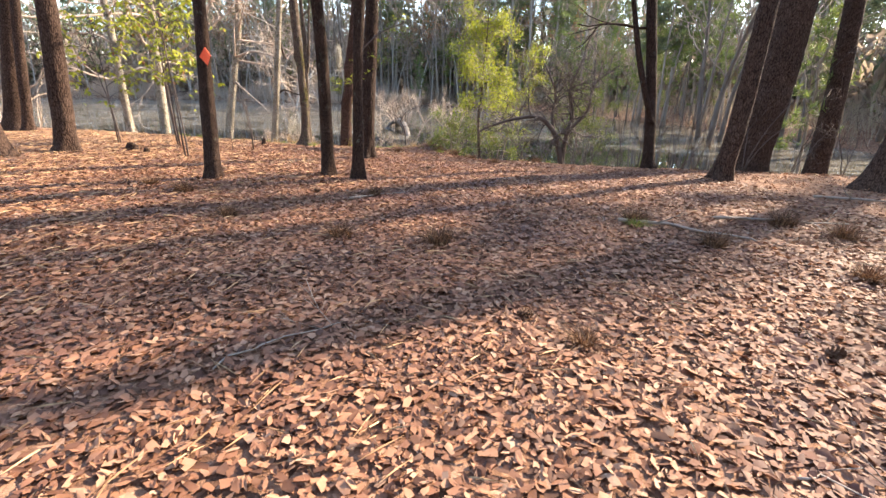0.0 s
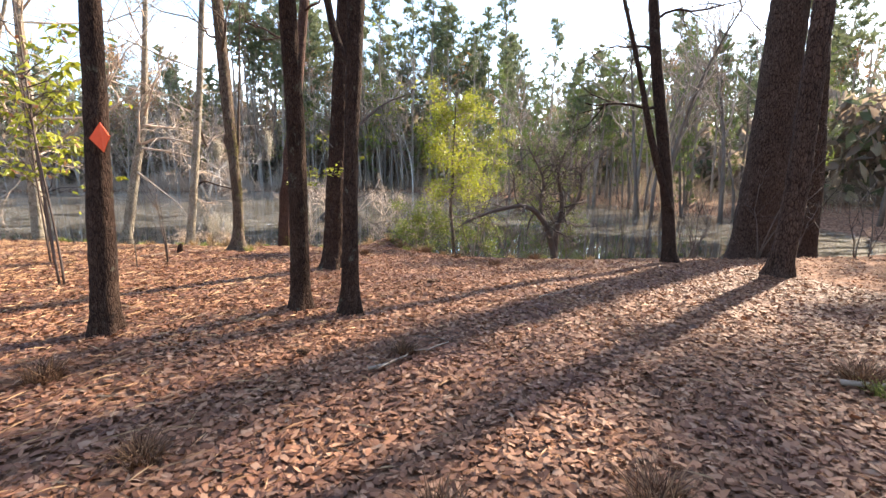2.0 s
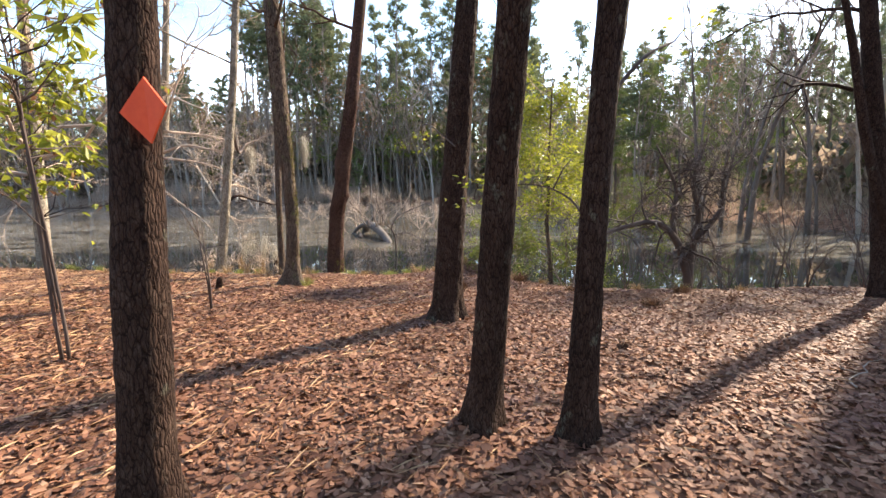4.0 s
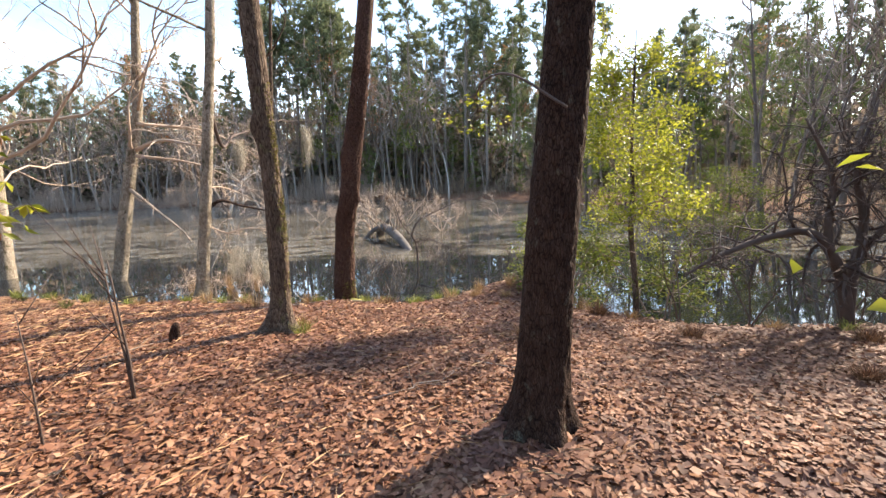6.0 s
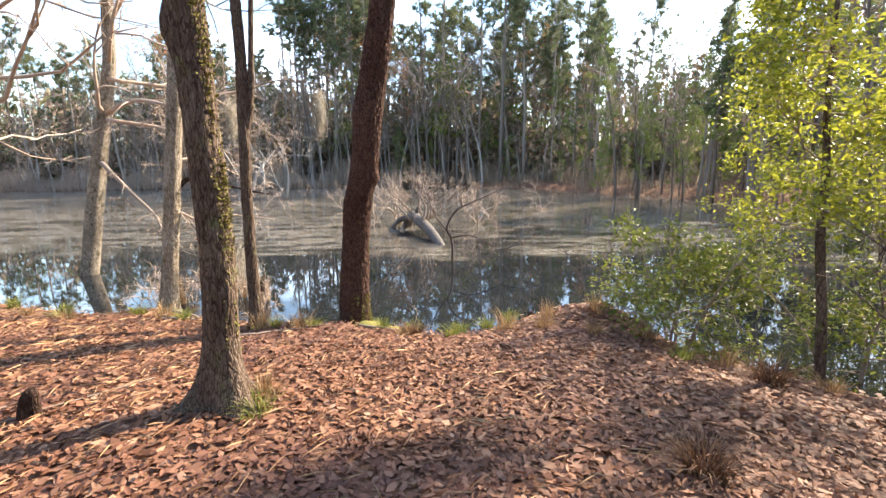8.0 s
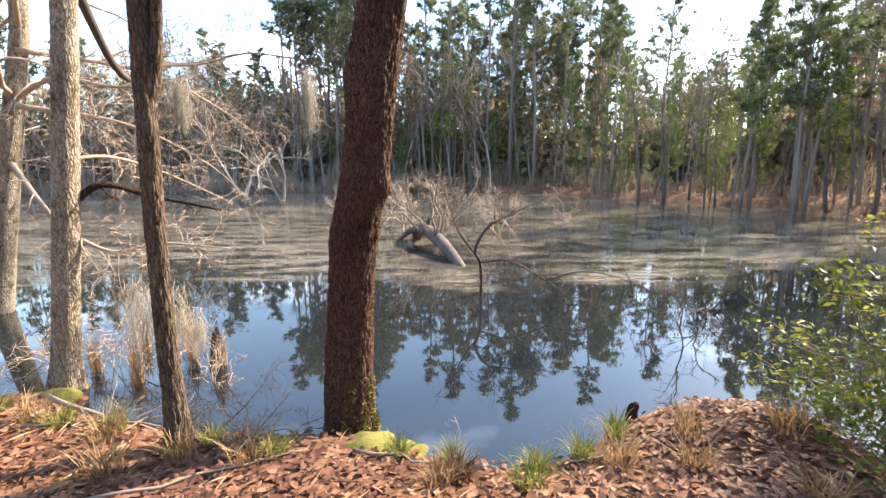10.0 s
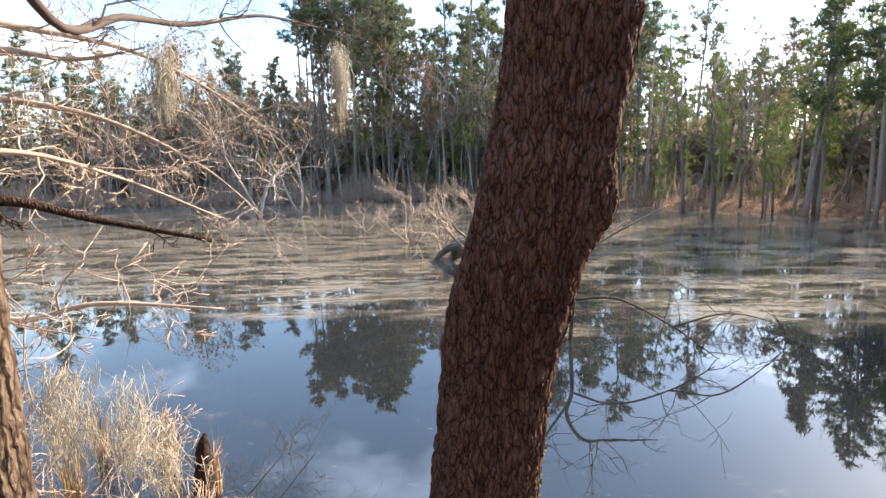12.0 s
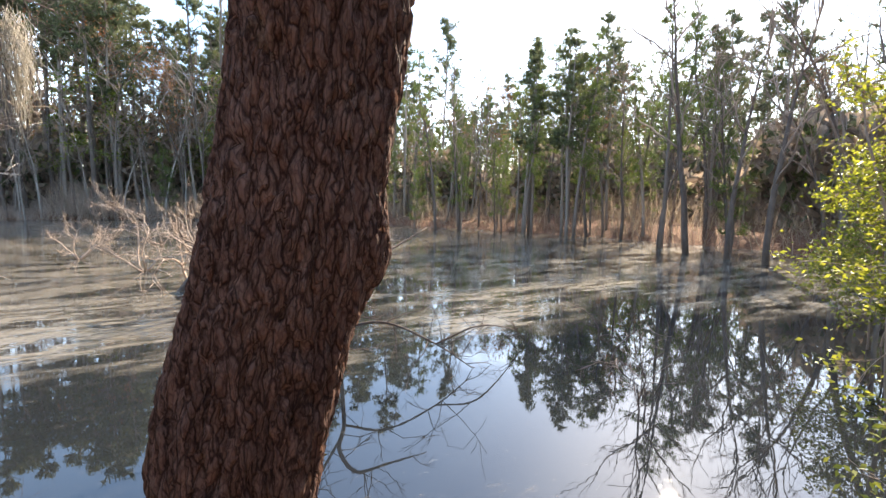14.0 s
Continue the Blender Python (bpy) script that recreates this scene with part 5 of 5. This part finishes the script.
# ---- woods round the pond ----
def make_pine(seed, height, crown_from, reach, clumps, needle_mat, bark, label, per=10, length=0.44, width=0.06, name="pine_tree"):
    rng = np.random.default_rng(seed)
    tree = stand(name, (0, 0, 0), label, "tree")
    n = 10
    f = np.linspace(0, 1, n)
    bend = np.stack([rng.normal(0, 0.12, n).cumsum() * f, rng.normal(0, 0.12, n).cumsum() * f, f * height - 0.4], 1)
    rad = height * 0.0085 * (1 - 0.86 * f) + 0.01
    part("trunk", Shape().tube(bend, rad, 8), bark, tree)
    wood, green, centres = Shape(), Shape(), []
    for k in range(26):
        g = crown_from + (1 - crown_from) * (k + rng.random()) / 26
        p = np.array([np.interp(g, f, bend[:, c]) for c in range(3)])
        a = rng.uniform(0, 2 * np.pi)
        shape_f = math.sin(math.pi * min(1, 0.25 + 0.8 * (g - crown_from) / (1 - crown_from)))
        ln = reach * rng.uniform(0.5, 1.15) * (0.3 + 0.7 * shape_f)
        w = np.array([math.cos(a), math.sin(a), rng.uniform(0.05, 0.6)])
        pts, _ = limb_line(rng, p, w / np.linalg.norm(w), ln, 5, 0.2, 0.06)
        wood.tube(pts, np.linspace(0.05, 0.012, 6) * height / 18, 3)
        m = max(2, int(clumps / 26))
        s = rng.uniform(0.45, 1.0, m) * 4.99
        i = s.astype(int)
        centres.append(pts[i] + (pts[i + 1] - pts[i]) * (s - i)[:, None] + rng.normal(0, 0.22, (m, 3)) * [1, 1, 0.6] * reach / 2.2)
    needles(green, rng, np.concatenate(centres), length, per, width)
    tagged(part("branch_mass", wood, bark, tree), kind="stuff")
    part("crown", green, needle_mat, tree)
    return tree


def make_bare(seed, height, twig_mat, bark, label, spread=0.55, low=0.35, kids=3, limbs=11, leaf=None, count=0, name="bare_tree"):
    rng = np.random.default_rng(seed)
    tree = stand(name, (0, 0, 0), label, "tree")
    pts, _ = limb_line(rng, (0, 0, -0.4), (rng.normal(0, 0.05), rng.normal(0, 0.05), 1), height * 0.95, 9, 0.06)
    part("trunk", Shape().tube(pts, np.linspace(height * 0.011, 0.012, 10), 7), bark, tree)
    s, tips = Shape(), []
    for k in range(limbs):
        g = (low + (1 - low) * (k + rng.random()) / limbs) * 8.9
        i = int(g)
        p = pts[i] + (pts[i + 1] - pts[i]) * (g - i)
        a = rng.uniform(0, 2 * np.pi)
        w = np.array([math.cos(a) * spread, math.sin(a) * spread, 0.8])
        grow(s, rng, p, w / np.linalg.norm(w), height * rng.uniform(0.16, 0.3), height * 0.0035, 2, 0.55, 0.03, 4, kids, tips)
    tagged(part("twig_mass", s, twig_mat, tree), kind="stuff")
    if leaf:
        tips = np.array(tips)
        c = tips[rng.integers(0, len(tips), count)] + rng.normal(0, 0.2, (count, 3))
        g = Shape()
        leaves(g, rng, c, 0.22, 0.14, up=0.6)
        part("crown", g, leaf, tree)
    return tree


PINE_LABEL = "tall slim pine with a high ragged green crown"
PINES = [make_pine(1001, 19, 0.55, 2.3, 255, NEEDLE, BARK_FAR, PINE_LABEL), make_pine(1002, 21, 0.62, 2.0, 255, NEEDLE, BARK_FAR, PINE_LABEL),
         make_pine(1003, 17, 0.45, 2.2, 255, NEEDLE, BARK_FAR, PINE_LABEL), make_pine(1004, 20, 0.68, 2.6, 255, NEEDLE, BARK_FAR, PINE_LABEL)]
YOUNG = [make_pine(1011, 8, 0.22, 1.3, 220, NEEDLE_YOUNG, BARK_FAR, "young pine with soft yellow-green needles", 9, 0.26, 0.022),
         make_pine(1012, 5, 0.15, 1.0, 170, NEEDLE_YOUNG, BARK_FAR, "small bushy yellow-green pine", 9, 0.22, 0.02),
         make_pine(1013, 11, 0.35, 1.5, 240, NEEDLE_YOUNG, BARK_FAR, "young pine with soft yellow-green needles", 9, 0.28, 0.024)]
BARES = [make_bare(1021, 11, TWIG, BARK_WHITE, "slim bare grey tree at the far shore"), make_bare(1022, 8, TWIG, BARK_WHITE, "slim bare bleached tree at the far shore", 0.4, 0.25),
         make_bare(1023, 14, TWIG, BARK_FAR, "tall bare winter tree", 0.5, 0.45), make_bare(1024, 6, TWIG_TAN, BARK_WHITE, "low bare sunlit tree", 0.7, 0.15, 4, 12)]
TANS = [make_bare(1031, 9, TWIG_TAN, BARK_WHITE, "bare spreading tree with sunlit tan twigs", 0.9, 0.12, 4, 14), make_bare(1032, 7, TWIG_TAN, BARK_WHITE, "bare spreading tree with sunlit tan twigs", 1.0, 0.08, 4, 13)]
RUSTS = [make_bare(1041, 12, TWIG, BARK_FAR, "tree still holding sparse rusty leaves", 0.5, 0.4, 4, 10, LEAF_RUST, 700), make_bare(1042, 9, TWIG, BARK_FAR, "tree with thin olive-green leaves", 0.5, 0.25, 4, 10, LEAF_OLIVE, 900)]
DIMS = [make_bare(1051, 13, TWIG, BARK_DIM, "tall dark bare tree in the wet woods", 0.55, 0.35, 4, 12), make_bare(1052, 10, TWIG, BARK_DIM, "dark bare tree in the wet woods", 0.6, 0.3, 4, 12)]
FIRST = set()


def plant(kind, x, y, scale, turn):
    z = gz(x, y) if shore_distance(np.array([x]), np.array([y]))[0] > 0 else WATER_Z
    m = pose(x, y, z, 0, 0, turn)
    if kind.name in FIRST:
        ob = copy_thing(kind, m)
    else:
        FIRST.add(kind.name)
        ob = kind
        ob.matrix_basis = m
    ob.scale = (scale, scale, scale)
    return ob


def plant_zone(kinds, count, xr, yr, gap, seed, smin=0.8, smax=1.15, dmin=0.8, dmax=400.0, keep=None):
    rng = random.Random(seed)
    placed, tries = [], 0
    while len(placed) < count and tries < count * 40:
        tries += 1
        x, y = rng.uniform(*xr), rng.uniform(*yr)
        if keep and not keep(x, y):
            continue
        if any((x - a) ** 2 + (y - b) ** 2 < gap * gap for a, b in placed):
            continue
        d = float(shore_distance(np.array([x]), np.array([y]))[0])
        if dmin <= d <= dmax:
            placed.append((x, y))
            plant(rng.choice(kinds), x, y, rng.uniform(smin, smax), rng.uniform(0, 360))


# far shore: tall groups and dips along the skyline
plant_zone(PINES, 26, (-20, -8), (62, 78), 1.3, 1, 0.95, 1.25, 2.0)
plant_zone(PINES, 62, (-8, 18), (57, 84), 1.5, 21, 0.7, 1.2, 2.5)
plant_zone(PINES, 44, (-55, -20), (63, 88), 1.6, 22, 0.55, 0.9, 2.5)
plant_zone(BARES[:3], 64, (-40, 10), (56, 66), 1.0, 2, 0.6, 1.0, -0.6, 4.5)
plant_zone(RUSTS, 40, (-36, 16), (58, 78), 1.6, 3, 0.8, 1.3, 1.5)
plant_zone(BARES[2:3] + DIMS, 40, (-40, 14), (59, 74), 1.4, 34, 0.8, 1.2, 1.5)
plant_zone(YOUNG[:2], 8, (-12, 10), (55, 66), 2.0, 4, 0.8, 1.3, 0.5, 6)
# woods at the right of the pond
plant_zone(PINES, 70, (9, 45), (28, 72), 1.7, 5, 0.42, 0.72, 2.5)
plant_zone(YOUNG, 38, (8, 26), (26, 58), 1.4, 6, 0.55, 1.0, -2.5, 6)
plant_zone(DIMS + BARES[2:3], 26, (9, 30), (24, 58), 1.5, 7, 0.5, 0.8, -2.0, 8)
plant_zone(RUSTS, 16, (12, 30), (26, 60), 2.2, 8, 0.5, 0.8, 0.3)
# wet woods behind the bank on the right
plant_zone(DIMS[1:] + BARES[:1] + YOUNG, 14, (9, 26), (10, 24), 2.0, 9, 0.6, 0.95, -1.5)
# partly seen; thickened on the sun side to shade the first ground
plant_zone(BARES[2:3] + YOUNG, 14, (11, 23), (7, 16.5), 1.8, 31, 0.75, 1.1, 0.3)
plant_zone(PINES[2:3] + YOUNG[2:], 9, (10, 15.5), (30, 40), 1.3, 32, 0.5, 0.62, -3.0, 4)
plant_zone(YOUNG[2:], 7, (9, 15.5), (28, 38), 1.2, 33, 0.7, 0.95, -3.0, 4)
# mostly out of view, added towards the sun to dapple the ground
plant_zone(PINES, 11, (15, 36), (-4, 24), 3.2, 10, 0.7, 0.95, 1.0)
# unseen woods behind the start of the way, added to block sky light
plant_zone(PINES, 46, (-34, 30), (-34, -5), 2.6, 35, 0.7, 1.0, 1.0)
plant_zone(RUSTS + DIMS, 26, (-30, 26), (-24, -4), 2.4, 36, 0.8, 1.1, 1.0)
# left bank
plant_zone(TANS, 34, (-54, -17), (20, 46), 2.2, 11, 0.8, 1.35, 0.3, 9)
plant_zone(RUSTS + TANS, 26, (-66, -24), (20, 60), 2.4, 37, 0.9, 1.3, 3, 14)
plant_zone(PINES[:3], 52, (-80, -24), (18, 62), 2.4, 12, 0.65, 0.95, 6)
plant_zone(TANS + BARES[3:], 46, (-62, -16), (54, 66), 1.7, 13, 0.7, 1.25, -0.5, 5)
plant_zone(BARES[2:3] + PINES[:1], 10, (-30, -15), (2, 16), 2.6, 14, 0.7, 0.9, 2)
for x, y, s, k in ((11.2, 24.2, 0.95, 2), (11.6, 27.0, 0.85, 0), (9.6, 21.9, 1.0, 2), (11.3, 25.4, 0.9, 2), (13.0, 23.0, 1.0, 2)):
    plant(DIMS[k // 2], x, y, s, 40 * x)


def brush():
    """Low tangled brush along the far shores."""
    rng = np.random.default_rng(77)
    for name, mat, label, count, zone, hmax in (("brush", TWIG_TAN, "tan tangled brush along the sunny far shore", 9500, (-62, -6, 56.5, 66), 3.2), ("brush", SCRUB, "brown tangled undergrowth below the far pines", 2600, (-14, 16, 54, 72), 3.4),
                                          ("brush", SCRUB, "brown tangled undergrowth in the wet woods", 2200, (8, 28, 22, 56), 3.0), ("brush", TWIG_TAN, "tan tangled brush on the far bank", 3600, (-60, -17, 20, 46), 2.2)):
        x, y = rng.uniform(zone[0], zone[1], count * 3), rng.uniform(zone[2], zone[3], count * 3)
        d = shore_distance(x, y)
        ok = (d > -0.8) & (d < 7)
        x, y = x[ok][:count], y[ok][:count]
        n = len(x)
        z = np.maximum(ground_z(x, y), WATER_Z) - 0.05
        h = hmax * rng.uniform(0.3, 1.0, n) * (0.55 + 0.45 * np.sin(x * 0.9 + 1.3 * np.sin(y * 0.5)))
        base = np.stack([x, y, z], -1)
        lean = np.stack([rng.normal(0, 0.25, n) * h, rng.normal(0, 0.25, n) * h, h], -1)
        mid = base + lean * 0.5 + rng.normal(0, 0.08, (n, 3))
        tip = base + lean
        sd = np.stack([rng.normal(0, 1, n), rng.normal(0, 1, n), 0 * x], -1)
        sd = sd / np.linalg.norm(sd, axis=1)[:, None] * 0.012
        v = np.stack([base - sd, base + sd, mid - sd, mid + sd, tip], 1)
        s = Shape().add(v.reshape(-1, 3), None, (np.arange(n)[:, None, None] * 5 + np.array([[0, 1, 3], [0, 3, 2], [2, 3, 4]])[None]).reshape(-1, 3))
        b0 = np.repeat(base + lean * rng.uniform(0.3, 0.9, n)[:, None], 4, axis=0)
        m = len(b0)
        dv = rand_dirs(rng, m) * rng.uniform(0.25, 0.8, m)[:, None] + [0, 0, 0.25]
        sd = rand_dirs(rng, m) * 0.008
        s.add(np.stack([b0 - sd, b0 + sd, b0 + dv], 1).reshape(-1, 3), None, np.arange(m * 3).reshape(-1, 3))
        tagged(part(name, s, mat), label, "brush", kind="stuff")


brush()


def far_woods():
    """The depth of the woods behind the first trees, all round."""
    rng = np.random.default_rng(78)
    wood, green = Shape(), Shape()
    ring = []
    for _ in range(1300):
        a, r = rng.uniform(0, 2 * np.pi), rng.uniform(0, 1)
        x, y = -14 + math.cos(a) * (52 + 45 * r), 36 + math.sin(a) * (46 + 40 * r)
        ring.append((x, y))
    cs = []
    for x, y in ring:
        h = rng.uniform(12, 17)
        z = gz(x, y)
        wood.tube([(x, y, z - 0.3), (x + rng.normal(0, 0.3), y, z + h * 0.5), (x + rng.normal(0, 0.5), y, z + h)], [0.16, 0.11, 0.03], 5)
        k = 24
        q = np.stack([rng.normal(0, 1.2, k), rng.normal(0, 1.2, k), rng.uniform(0.42, 1.03, k) * h], 1)
        cs.append(np.array([x, y, z]) + q)
    needles(green, rng, np.concatenate(cs), 0.75, 9, 0.09)
    tagged(part("far_trunks", wood, BARK_FAR), "dense trunks of the pine woods beyond", "woods", kind="stuff")
    tagged(part("far_crowns", green, NEEDLE), "dense green crowns of the pine woods beyond", "woods", kind="stuff")


far_woods()


def undergrowth():
    """Dense leafy and twiggy growth that closes the woods between the trunks."""
    rng = np.random.default_rng(79)
    for mat, label, count, hmin, hmax, power in ((SCRUB, "dense brown winter scrub between the trunks", 72000, 0.0, 11.0, 1.3), (NEEDLE, "green growth between the trunks", 15000, 0.5, 11.0, 0.9)):
        a = rng.uniform(-0.5, np.pi + 0.6, count * 4)
        r = rng.uniform(0, 1, count * 4)
        x, y = -14 + np.cos(a) * (36 + 45 * r), 36 + np.sin(a) * (26 + 45 * r)
        d = shore_distance(x, y)
        ok = (d > 4.5) & (d < 20) & (x**2 + (y - 8) ** 2 > 22**2)
        x, y = x[ok][:count], y[ok][:count]
        n = len(x)
        z = ground_z(x, y) + hmin + (hmax - hmin) * rng.random(n) ** power
        s = Shape()
        leaves(s, rng, np.stack([x, y, z * np.where(x > 8, 0.45, 0.9) * (0.8 + 0.3 * np.sin(x * 0.55 + 2 * np.sin(y * 0.31)))], -1), 0.95, 0.46, up=1.6)
        tagged(part("undergrowth", s, mat), label, "undergrowth", kind="stuff")


undergrowth()
